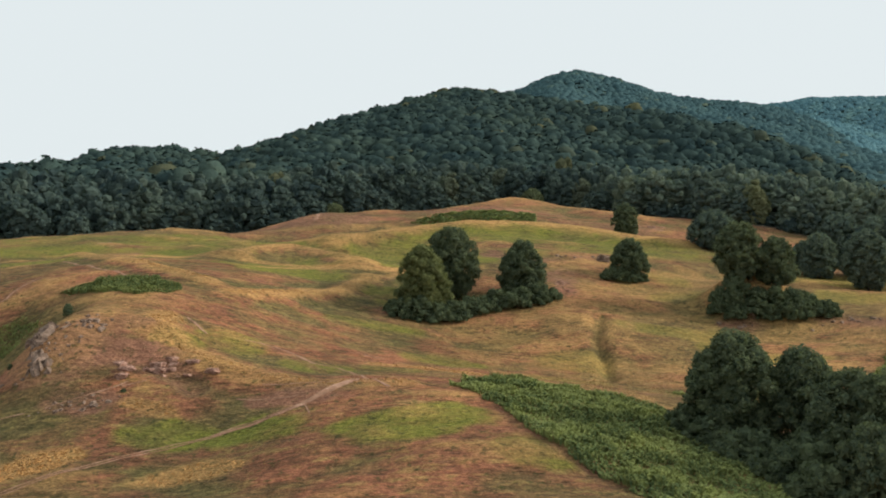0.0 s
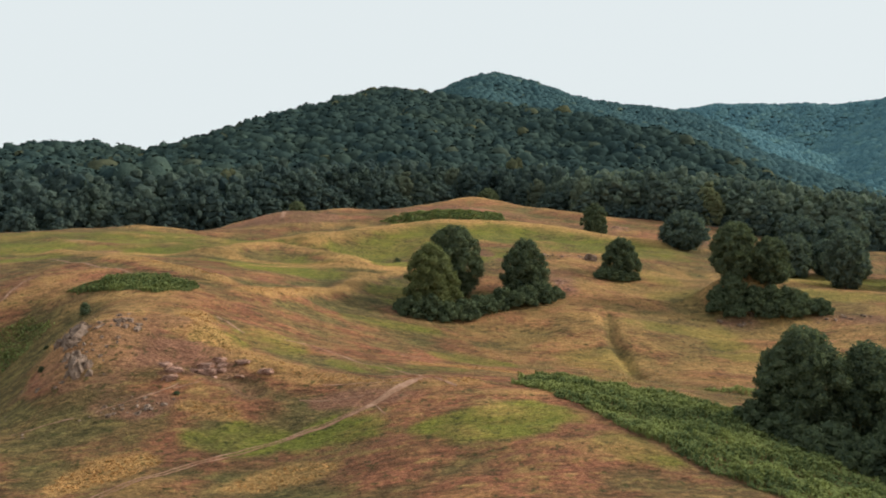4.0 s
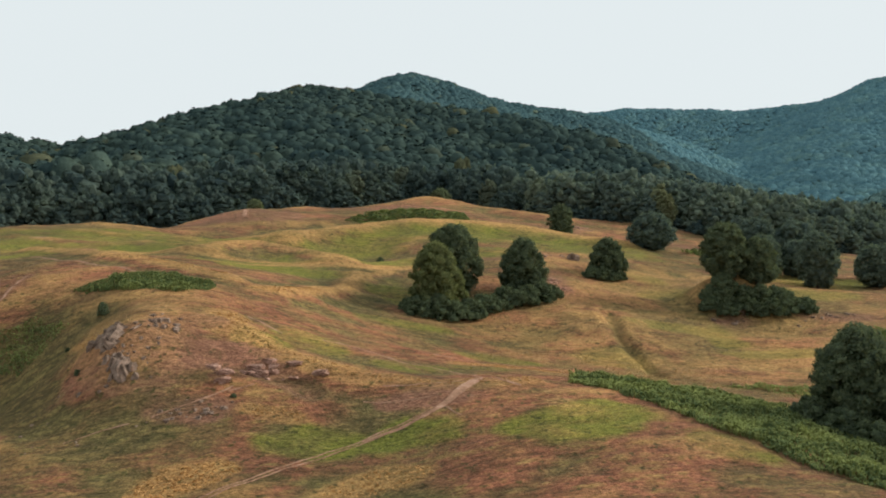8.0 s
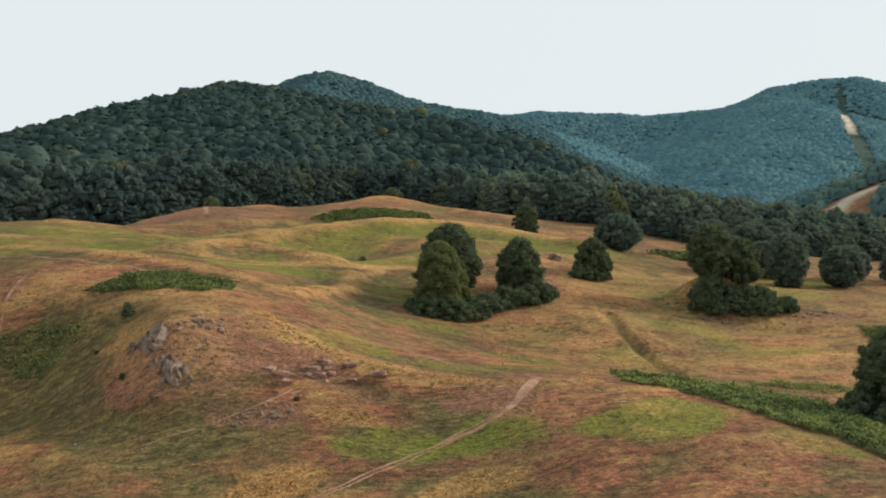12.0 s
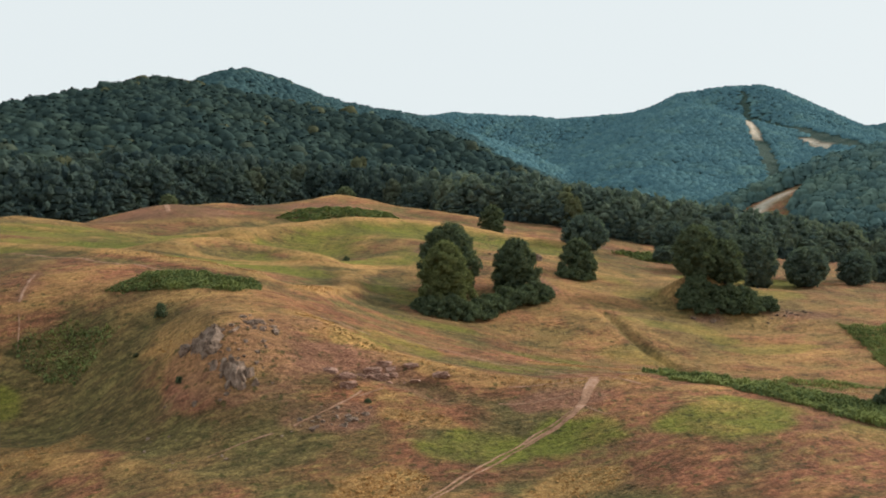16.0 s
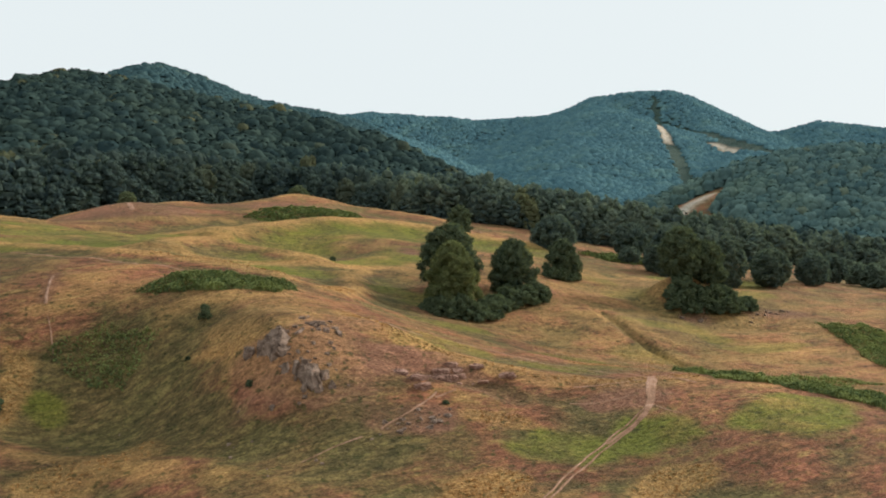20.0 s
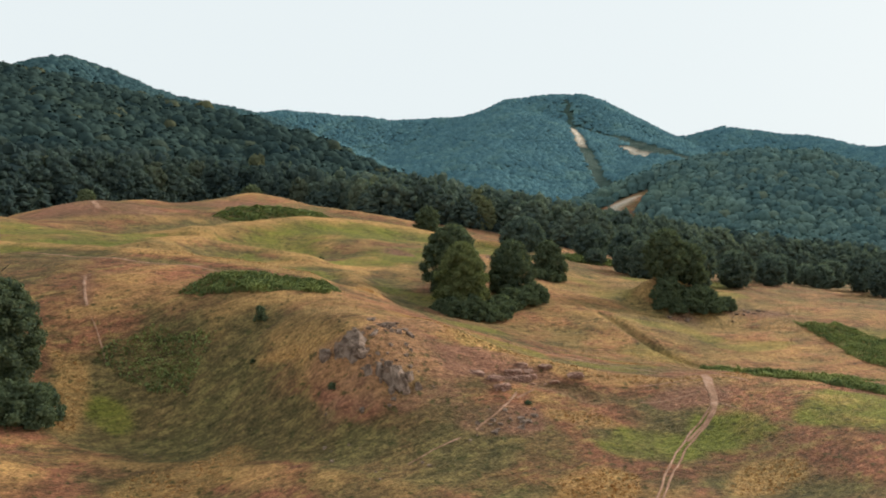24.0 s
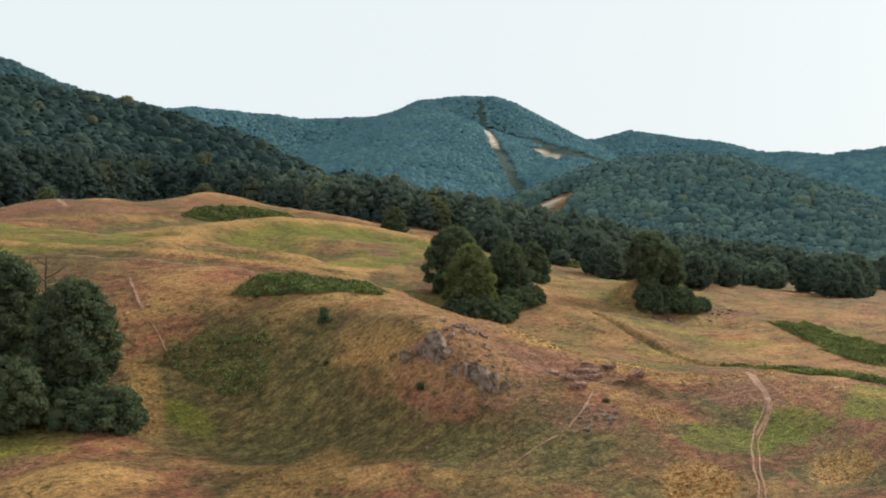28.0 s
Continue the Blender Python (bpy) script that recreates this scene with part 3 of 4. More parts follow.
def profile(shape, t):
    """How wide a crown is at a height t (0 foot, 1 top), as a share of its radius."""
    if shape == "shrub":
        return math.sqrt(max(0.0, 1 - (t * 0.95) ** 2))
    if shape == "egg":
        return min(1.0, (t + 0.12) / 0.34) ** 0.6 * max(0.0, 1 - max(0.0, (t - 0.25) / 0.78) ** 2.1) ** 0.6
    low = 0.05
    if t < low:
        return 0.0
    s = (t - low) / (1 - low)
    return min(1.0, (s + 0.1) / 0.4) ** 0.5 * math.sqrt(max(0.0, 1 - max(0.0, (s - 0.38) / 0.64) ** 2.2))


def lobes_of(height, radius, shape, k, count=46):
    """The masses that a crown is made of: rows of centre and half-widths, above the tree's foot."""
    rows = []
    for n in range(count):
        t = (n + k.uniform(0.1, 0.9)) / count
        w = radius * profile(shape, t)
        if w <= 0.02 * radius:
            continue
        q = radius * k.uniform(0.22, 0.44) * (0.50 if count > 80 else 0.62 if count > 20 else 1.0)
        u = max(0.0, w - 0.72 * q) * k.uniform(0.72, 1.06)
        a = 2.399 * n + k.uniform(-0.5, 0.5)
        rows.append((u * math.cos(a), u * math.sin(a), height * t * 0.96, q, q, q * k.uniform(0.75, 1.05)))
    for t in (0.15, 0.3, 0.45, 0.6, 0.75):
        w = radius * profile(shape, t) * 0.72
        if w > 0.05 * radius:
            rows.append((0, 0, height * t, w, w, height * 0.13))
    return np.array(rows)


def leaves_on(lobes, count, size, k, simple=False, ragged=0.5):
    """Bent leaf clumps scattered over the lobes."""
    area = lobes[:, 3] * lobes[:, 5]
    pick = k.choice(len(lobes), count, p=area / area.sum())
    d = k.normal(size=(count, 3))
    d[:, 2] = d[:, 2] * 0.9 + 0.25
    d += 0.9 * np.concatenate([lobes[pick, :2], np.zeros((count, 1))], 1) / (np.abs(lobes[:, :2]).max() + 1e-6)
    d /= np.linalg.norm(d, axis=1)[:, None]
    depth = 1.0 + 0.44 * ragged - ragged * k.random(count)
    p = lobes[pick, :3] + d * lobes[pick, 3:] * depth[:, None]
    p[:, 2] = np.maximum(p[:, 2], 0.02)
    out = d + 0.75 * k.normal(size=(count, 3))
    out[:, 2] += 0.3
    out /= np.linalg.norm(out, axis=1)[:, None]
    side = np.cross(out, k.normal(size=(count, 3)))
    side /= np.linalg.norm(side, axis=1)[:, None]
    up = np.cross(out, side)
    s = (size * k.uniform(0.5, 1.25, count))[:, None]
    i = np.arange(count)[:, None]
    if simple:
        v = np.stack([p - side * s, p - up * 0.6 * s, p + side * s - out * 0.2 * s, p + up * 0.6 * s], 1).reshape(-1, 3)
        return v, np.concatenate([i * 4 + [0, 1, 3], i * 4 + [1, 2, 3]])
    v = np.stack([p - side * s, p - up * 0.55 * s - out * 0.15 * s, p + out * 0.25 * s, p + side * s - out * 0.2 * s, p + up * 0.6 * s], 1).reshape(-1, 3)
    return v, np.concatenate([i * 5 + [0, 1, 2], i * 5 + [1, 3, 2], i * 5 + [3, 4, 2], i * 5 + [4, 0, 2]])


def crown_arrays(height, radius, shape, leaves, size, seed, count=46, simple=False, core=0.80, ragged=0.5):
    """A crown: uneven dark masses inside, leaf clumps outside."""
    k = np.random.default_rng(seed)
    lobes = lobes_of(height, radius, shape, k, count)
    vs, fs, at = [], [], 0
    unit, f = BALL_LOW
    for n, row in enumerate(lobes):
        v = lump(unit, seed + n, 0.3) * row[3:] * core + row[:3]
        v[:, 2] = np.maximum(v[:, 2], 0)
        vs.append(v), fs.append(f + at)
        at += len(v)
    v, f = leaves_on(lobes, leaves, size, k, simple, ragged)
    vs.append(v), fs.append(f + at)
    return np.concatenate(vs), np.concatenate(fs)


def leafy(v, f, seed, count, size, out_from):
    """The same crown with small leaf clumps standing off its surface."""
    k = np.random.default_rng(seed)
    tri = f[k.integers(0, len(f), count)]
    w = k.dirichlet((1, 1, 1), count)
    p = (v[tri] * w[:, :, None]).sum(1)
    d = p - out_from
    p = out_from + d * k.uniform(0.96, 1.10, (count, 1))
    out = d / (np.linalg.norm(d, axis=1)[:, None] + 1e-9) + 0.7 * k.normal(size=(count, 3)) + [0, 0, 0.3]
    out /= np.linalg.norm(out, axis=1)[:, None]
    side = np.cross(out, k.normal(size=(count, 3)))
    side /= np.linalg.norm(side, axis=1)[:, None]
    up, s = np.cross(out, side), size * k.uniform(0.6, 1.4, (count, 1))
    q = np.stack([p - side * s, p - up * 0.7 * s, p + side * s - out * 0.25 * s, p + up * 0.7 * s], 1).reshape(-1, 3)
    i = np.arange(count)[:, None] * 4 + len(v)
    return np.concatenate([v, q]), np.concatenate([f, i + [0, 1, 3], i + [1, 2, 3]])


def set_tint(me, values):
    me.attributes.new("tint", "FLOAT", "POINT").data.foreach_set("value", np.ascontiguousarray(values, np.float32))


def scatter(name, places, heights, widths, kinds, tints, material, label, category, smooth=False):
    """Many crowns joined into one mesh: kinds is a list of (vertices, faces) one unit high and wide."""
    vs, fs, ts, at = [], [], [], 0
    which = np.random.default_rng(11).integers(0, len(kinds), len(places))
    turn = np.random.default_rng(12).uniform(0, 6.28, len(places))
    for n, (unit, faces) in enumerate(kinds):
        m = np.where(which == n)[0]
        if not len(m):
            continue
        c, s = np.cos(turn[m])[:, None], np.sin(turn[m])[:, None]
        w, h = widths[m][:, None], heights[m][:, None]
        x = (unit[None, :, 0] * c - unit[None, :, 1] * s) * w + places[m, 0][:, None]
        y = (unit[None, :, 0] * s + unit[None, :, 1] * c) * w + places[m, 1][:, None]
        z = unit[None, :, 2] * h + places[m, 2][:, None]
        vs.append(np.stack([x, y, z], -1).reshape(-1, 3))
        fs.append((faces[None] + (np.arange(len(m)) * len(unit))[:, None, None]).reshape(-1, 3) + at)
        ts.append(np.repeat(tints[m], len(unit)))
        at += len(m) * len(unit)
    me = mesh_of(name, np.concatenate(vs), np.concatenate(fs), smooth)
    set_tint(me, np.concatenate(ts))
    me.materials.append(material)
    return tagged(new(name, me), label, category, kind="stuff")


def jittered(x0, x1, y0, y1, step, seed):
    k = np.random.default_rng(seed)
    gx, gy = np.meshgrid(np.arange(x0, x1, step), np.arange(y0, y1, step))
    return gx.ravel() + k.uniform(-0.45, 0.45, gx.size) * step, gy.ravel() + k.uniform(-0.45, 0.45, gx.size) * step


def in_sector(x, y, margin=0.0):
    a = np.degrees(np.arctan2(x + 70, y + 10))
    return (a > -36 - margin) & (a < 78 + margin)


def open_to_meadow(x, y, top):
    """Whether something this high above the ground can be seen from over the near meadow, past the hills before it."""
    seen = np.zeros(len(x), bool)
    bearings, reach = np.radians(np.arange(-40, 84, 0.5)), np.concatenate([np.arange(150, 1500, 25.0), np.arange(1500, 4400, 50.0)])
    for ex, ey in ((0, 0), (-70, 20), (-135, 50)):
        a, r = np.meshgrid(bearings, reach, indexing="ij")
        rise = (land(ex + r * np.sin(a), ey + r * np.cos(a)) + 4 - 26) / r
        rise = np.maximum.accumulate(rise, axis=1)
        d, b = np.hypot(x - ex, y - ey), np.arctan2(x - ex, y - ey)
        i = np.clip(np.round((b - bearings[0]) / radians(0.5)).astype(int), 0, len(bearings) - 1)
        j = np.clip(np.searchsorted(reach, d - 45) - 1, 0, len(reach) - 1)
        seen |= (land(x, y) + top - 26) / d > rise[i, j] - 0.004
    return seen


def dome(sides, angles):
    """A half ball with a rounded top: rings at these angles from the top."""
    v, f = [(0, 0, 1.0)], []
    for n, a in enumerate(angles):
        for q in range(sides):
            t = 6.2832 * (q + 0.5 * (n % 2)) / sides
            v.append((math.sin(radians(a)) * math.cos(t), math.sin(radians(a)) * math.sin(t), math.cos(radians(a))))
    for q in range(sides):
        f.append((0, 1 + q, 1 + (q + 1) % sides))
        for n in range(len(angles) - 1):
            a, b = 1 + n * sides + q, 1 + n * sides + (q + 1) % sides
            f += [(a, a + sides, b), (b, a + sides, b + sides)]
    return np.array(v), np.array(f)


def slope_kinds(ball_, n, seed, leaves=0, size=0.1):
    kinds = []
    for q in range(n):
        unit, f = ball_
        k = np.random.default_rng(seed + 50 + q)
        v = (lump(unit, seed + q, 0.38) if len(unit) < 40 else knobs(lump(unit, seed + q, 0.25), seed + q, 16, 0.22)) * (1 + 0.05 * k.normal(size=(len(unit), 1)))
        v = v * [0.5, 0.5, 0.6] + [0, 0, 0.4]
        kinds.append(leafy(v, f, seed + 70 + q, leaves, size, np.array([0, 0, 0.3])) if leaves else (v, f))
    return kinds


DOME_NEAR, DOME_MID, DOME_FAR = dome(9, (24, 50, 76, 104)), dome(7, (30, 62, 100)), dome(6, (38, 95))


def plant_woods():
    # the edge of the woods, tree by tree, with leafy crowns down to the ground
    front = [crown_arrays(1.0, 0.5, ("low", "egg", "low")[n % 3], 420, 0.052, 100 + n, 26, True, 0.84, 0.4) for n in range(9)]
    behind = [crown_arrays(1.0, 0.5, ("low", "egg", "low")[n % 3], 130, 0.075, 120 + n, 11, True, 0.90, 0.34) for n in range(7)]
    x, y = jittered(-330, 420, 220, 700, 7.8, 201)
    d, r = woods(x, y), np.hypot(x + 70, y + 10)
    keep = (d > 1) & (d < 72) & in_sector(x, y) & (r < 660) & (clearings(x, y) < 0.35)
    x, y, d = x[keep], y[keep], d[keep]
    k = np.random.default_rng(202)
    h = k.uniform(13, 22, len(x)) * np.clip(0.66 + d / 30, 0.66, 1)
    w = k.uniform(12, 19, len(x)) * np.clip(0.8 + d / 50, 0.8, 1)
    place, tint = np.stack([x, y, land(x, y) - 0.6], 1), k.random(len(x)) ** 1.5
    for name, m, kinds, mat, label in (("woodland_edge", (x < 75) & (d < 26), front, WOOD_LEAF, "dense dark green broadleaf trees at the edge of the woods"),
                                       ("woodland_edge", (x >= 75) & (d < 26), front, ROW_LEAF, "dense broadleaf trees where the woods meet the valley, greyed for haze"),
                                       ("woodland", (x < 75) & (d >= 26), behind, WOOD_LEAF, "dense dark green broadleaf trees behind the edge of the woods"),
                                       ("woodland", (x >= 75) & (d >= 26), behind, ROW_LEAF, "dense broadleaf trees above the valley, greyed for haze")):
        scatter(name, place[m], h[m], w[m], kinds, tint[m], mat, label, "trees")
    # the undergrowth along it
    x, y = jittered(-330, 420, 220, 480, 3.6, 207)
    d = woods(x, y)
    keep = (d > -1) & (d < 4.5) & in_sector(x, y)
    x, y = x[keep], y[keep]
    k = np.random.default_rng(208)
    kinds = [crown_arrays(1.0, 0.5, "shrub", 70, 0.13, 150 + n, 6, True, 0.88) for n in range(4)]
    scatter("undergrowth", np.stack([x, y, land(x, y) - 0.4], 1), k.uniform(2.5, 7, len(x)), k.uniform(5, 8, len(x)), kinds, 0.6 * k.random(len(x)), WOOD_LEAF, "dark undergrowth along the edge of the woods", "shrubs")
    # the wooded slopes behind
    x, y = jittered(-900, 1150, 200, 1500, 8.4, 203)
    d, r = woods(x, y), np.hypot(x + 70, y + 10)
    keep = ((d > 68) | ((d > 0) & (r >= 655))) & in_sector(x, y) & (r < 1400) & (clearings(x, y) < 0.35)
    x, y = x[keep], y[keep]
    keep = open_to_meadow(x, y, 18)
    x, y = x[keep], y[keep]
    k = np.random.default_rng(204)
    place, h, w, tint = np.stack([x, y, land(x, y) + 0.5 + k.uniform(0, 3, len(x)) - 7 * (clearings(x, y) > 0)], 1), k.uniform(12, 16, len(x)), k.uniform(13, 20, len(x)), k.random(len(x)) ** 1.5
    w, h = np.where(x > 470 + 0.15 * (y - 700), 0.8 * w, w), np.where(x > 470 + 0.15 * (y - 700), 0.9 * h, h)
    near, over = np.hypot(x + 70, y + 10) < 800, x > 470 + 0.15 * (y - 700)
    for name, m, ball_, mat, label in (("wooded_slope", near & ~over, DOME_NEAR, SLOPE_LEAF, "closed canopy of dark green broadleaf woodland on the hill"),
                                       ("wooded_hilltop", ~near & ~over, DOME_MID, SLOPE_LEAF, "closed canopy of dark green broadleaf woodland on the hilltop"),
                                       ("valley_woods", over, DOME_MID, VALLEY_LEAF, "dark woodland on the rounded hill across the valley, blued for haze")):
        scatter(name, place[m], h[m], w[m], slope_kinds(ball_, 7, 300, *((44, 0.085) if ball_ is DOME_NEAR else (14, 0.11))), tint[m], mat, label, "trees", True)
    # the peak behind, and the far hills
    x, y = jittered(-1300, 3100, 100, 3600, 11.5, 205)
    r = np.hypot(x + 70, y + 10)
    keep = (r >= 1400) & in_sector(x, y) & (r < 4200) & (clearings(x, y) < 0.35)
    x, y, r = x[keep], y[keep], r[keep]
    keep = open_to_meadow(x, y, 12)
    x, y, r = x[keep], y[keep], r[keep]
    k = np.random.default_rng(206)
    nearby = np.maximum.reduce([clearings(x + 22 * q, y + 22 * p) for q, p in ((0, 0), (1, 1), (-1, -1), (1, -1), (-1, 1))])
    h, w, tint = k.uniform(9, 12, len(x)), k.uniform(16, 24, len(x)), k.random(len(x)) ** 1.5
    place = np.stack([x, y, land(x, y) - 4.0 + k.uniform(0, 1.8, len(x)) - 2 * np.clip(3 * nearby, 0, 1)], 1)
    # both leaf colours carry painted haze, the far one more
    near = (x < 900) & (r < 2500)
    for name, m, mat, label in (("peak_woods", near, PEAK_LEAF, "dark woodland covering the pointed hill, blued for haze"), ("far_woods", ~near, FAR_LEAF, "woodland covering the far hills, with haze painted into its leaf colour")):
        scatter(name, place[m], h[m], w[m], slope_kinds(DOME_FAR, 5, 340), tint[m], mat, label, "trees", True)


plant_woods()

# ---- single trees, shrubs, rocks and ferns ----
def part(name, me, mat, parent, label=""):
    me.materials.append(mat)
    ob = new(name, me)
    ob.parent = parent
    return tagged(ob, label)


def tube(points, radii, sides=7):
    """A tapering limb through points."""
    pts_ = [Vector(p) for p in points]
    vs, fs = [], []
    for n, (p, r) in enumerate(zip(pts_, radii)):
        d = (pts_[min(n + 1, len(pts_) - 1)] - pts_[max(n - 1, 0)]).normalized()
        u = d.orthogonal().normalized()
        v = d.cross(u)
        for q in range(sides):
            a = 6.2832 * q / sides
            vs.append(p + r * (math.cos(a) * u + math.sin(a) * v))
    for n in range(len(pts_) - 1):
        for q in range(sides):
            a, b = n * sides + q, n * sides + (q + 1) % sides
            fs += [(a, b, b + sides), (a, b + sides, a + sides)]
    return np.array([p[:] for p in vs]), np.array(fs)


def joined(pieces):
    vs, fs, at = [], [], 0
    for v, f in pieces:
        vs.append(v), fs.append(f + at)
        at += len(v)
    return np.concatenate(vs), np.concatenate(fs)


def trunk_arrays(height, thick, seed):
    k = np.random.default_rng(seed)
    bend = k.uniform(-0.3, 0.3, 2)
    line = [(bend[0] * t * t, bend[1] * t * t, height * t) for t in (-0.04, 0.03, 0.2, 0.45, 0.7, 0.88)]
    pieces = [tube(line, [thick * f for f in (1.5, 1.15, 0.9, 0.65, 0.35, 0.1)])]
    for n in range(7):
        t = 0.22 + 0.08 * n
        a, s = k.uniform(0, 6.28), height * k.uniform(0.16, 0.26)
        p = Vector((bend[0] * t * t, bend[1] * t * t, height * t))
        q = p + Vector((math.cos(a) * s, math.sin(a) * s, 0.55 * s))
        pieces.append(tube([p, p.lerp(q, 0.5) + Vector((0, 0, -0.06 * s)), q], [thick * 0.4, thick * 0.25, thick * 0.08], 5))
    return joined(pieces)


def tree(x, y, height, radius, shape, seed, label, leaves=3000, size=0.42, tint=0.3, mat=None, sink=0.0, name="tree", group=""):
    foot = new(name)
    foot.location = (x, y, float(land(x, y)) - sink)
    tagged(foot, label, "tree" if name == "tree" else name, group)
    v, f = trunk_arrays(height, 0.018 * height + 0.05, seed)
    part("trunk", mesh_of("trunk", v, f, True), BARK, foot)
    v, f = crown_arrays(height, radius, shape, int((2.6 if leaves > 4000 else 1.9) * leaves), (0.52 if leaves > 4000 else 0.6) * size, seed, 110, True, 0.74, 0.6)
    me = mesh_of("crown", v, f)
    set_tint(me, np.full(len(v), tint))
    part("crown", me, mat or LEAF, foot)
    return foot


def shrub(x, y, height, radius, seed, label, leaves=900, size=0.34, tint=0.3):
    v, f = crown_arrays(height, radius, "shrub", int(2.4 * leaves), 0.54 * size, seed, 26, True, 0.76)
    v[:, 2] -= 0.12 * height
    me = mesh_of("shrub", v, f)
    set_tint(me, np.full(len(v), tint))
    me.materials.append(SHRUB_LEAF)
    ob = new("shrub", me)
    ob.location = (x, y, float(land(x, y)))
    return tagged(ob, label, "shrub")


CLUMP = "tall dark green broadleaf tree standing in the clump"
tree(-4.5, 204, 14.4, 6.2, "egg", 1, "tapering broadleaf tree with yellowish green leaves in the clump", 6800, 0.47, 0.8, YELLOW_LEAF)
tree(2.0, 217, 16.4, 6.9, "low", 2, CLUMP, 6800, 0.54, 0.25)
tree(18.5, 216.5, 13.0, 6.0, "egg", 3, CLUMP, 5850, 0.51, 0.1)
tree(47.7, 238, 10.2, 5.0, "egg", 4, "rounded dark green tree standing alone on the slope", 4550, 0.51, 0.2)
tree(68, 214.5, 13.6, 5.8, "low", 5, "tall broadleaf tree on the rocky hillock", 4550, 0.54, 0.35)
tree(76.5, 214, 11.0, 5.0, "egg", 6, "leaning broadleaf tree on the rocky hillock", 4550, 0.54, 0.3)
tree(104, 267, 9.0, 3.8, "low", 7, "small rounded tree behind the hillock", 1950, 0.54, 0.15, ROW_LEAF)
tree(87, 299, 12.0, 8.0, "low", 8, "broad dark tree at the foot of the woods", 3250, 0.68, 0.1, ROW_LEAF)
tree(64, 325, 12.5, 5.0, "low", 9, "small dark tree beside the bare bank", 2340, 0.61, 0.1)
tree(-43, 374, 7.5, 3.6, "low", 10, "small pale green tree before the woods", 1560, 0.54, 0.75)
tree(43, 439, 13.0, 6.0, "low", 11, "rounded olive green tree on the knoll before the woods", 1950, 0.68, 0.7)
tree(112.5, 289, 5.8, 4.0, "low", 12, "small rounded dark tree beside the bracken mound", 1950, 0.54, 0.2, ROW_LEAF)
tree(129.5, 242, 11.8, 6.6, "low", 13, "broad dark green tree in the row", 3900, 0.61, 0.2, ROW_LEAF, group="row of trees")
tree(109.5, 240, 15.4, 6.0, "low", 14, "broad dark green tree in the row", 3900, 0.61, 0.12, ROW_LEAF, group="row of trees")
tree(117, 262, 10.8, 6.0, "low", 15, "broad dark green tree in the row", 3250, 0.61, 0.3, ROW_LEAF, group="row of trees")
tree(156, 248, 10.5, 5.5, "low", 16, "broad dark green tree in the row", 2860, 0.61, 0.25, ROW_LEAF, group="row of trees")
tree(208, 272, 8.3, 5.0, "low", 17, "small yellowish green tree in the row", 1950, 0.68, 0.8, ROW_LEAF, group="row of trees")
tree(237, 279, 11.3, 7.0, "low", 18, "broad olive green tree in the row", 2340, 0.68, 0.6, ROW_LEAF, group="row of trees")
tree(222, 246, 16.5, 8.0, "low", 19, "broad dark green tree in the row", 2860, 0.68, 0.2, ROW_LEAF, group="row of trees")
tree(252, 250, 19.5, 8.0, "low", 20, "broad dark green tree in the row", 2860, 0.68, 0.15, ROW_LEAF, group="row of trees")
tree(310, 276, 18.0, 9.0, "low", 21, "broad dark green tree in the row", 2860, 0.68, 0.1, ROW_LEAF, group="row of trees")
for n, (tx, ty, th, tr, tt) in enumerate([(146, 256, 11, 5.4, 0.2), (172, 262, 11.5, 5.8, 0.3), (190, 268, 10.5, 5.6, 0.1), (199, 258, 9.0, 5.0, 0.7), (183.4, 224, 12.5, 6.4, 0.1), (200, 226, 13.5, 6.8, 0.2), (213, 250, 15, 7.0, 0.15), (104.7, 259, 12.5, 5.6, 0.3), (141, 301, 14, 8.5, 0.1), (122, 258, 10, 5.0, 0.5)]):
    tree(tx, ty, th, tr, ("low", "egg")[n % 2], 240 + n, "broad dark green tree in the row" if tt < 0.5 else "broad olive green tree in the row", 2600, 0.64, tt, ROW_LEAF, group="row of trees")
NEAR = "tall dense broadleaf tree beside the bracken"
tree(142, 299, 11.5, 7.5, "low", 22, "broad dark green tree at the foot of the woods", 2500, 0.6, 0.1, ROW_LEAF)
tree(136, 318, 13.5, 7.5, "low", 23, "broad dark green tree at the foot of the woods", 2500, 0.6, 0.15, ROW_LEAF)
tree(37, 120, 13.8, 6.0, "low", 30, NEAR, 9100, 0.46, 0.3)
tree(45.5, 119, 13.6, 5.6, "egg", 31, NEAR, 6500, 0.49, 0.1)
tree(47.5, 109, 13.0, 5.8, "low", 32, NEAR, 6500, 0.49, 0.25)
tree(50.5, 105, 13.8, 5.4, "egg", 33, "yellowish green broadleaf tree beside the bracken", 6500, 0.49, 0.6)
tree(46, 99, 9, 4.8, "low", 34, NEAR, 5200, 0.49, 0.2)
LEFT = "dense dark green tree at the foot of the slope"
tree(-99, 167, 14.6, 5.4, "low", 40, LEFT, 7800, 0.46, 0.05)
tree(-107.5, 163, 8.2, 4.2, "low", 41, "bright green tree at the foot of the slope", 5200, 0.46, 0.5)
tree(-105, 176, 14.0, 5.0, "low", 42, LEFT, 4550, 0.49, 0.2)
BASE = "dense dark green shrub under the trees"
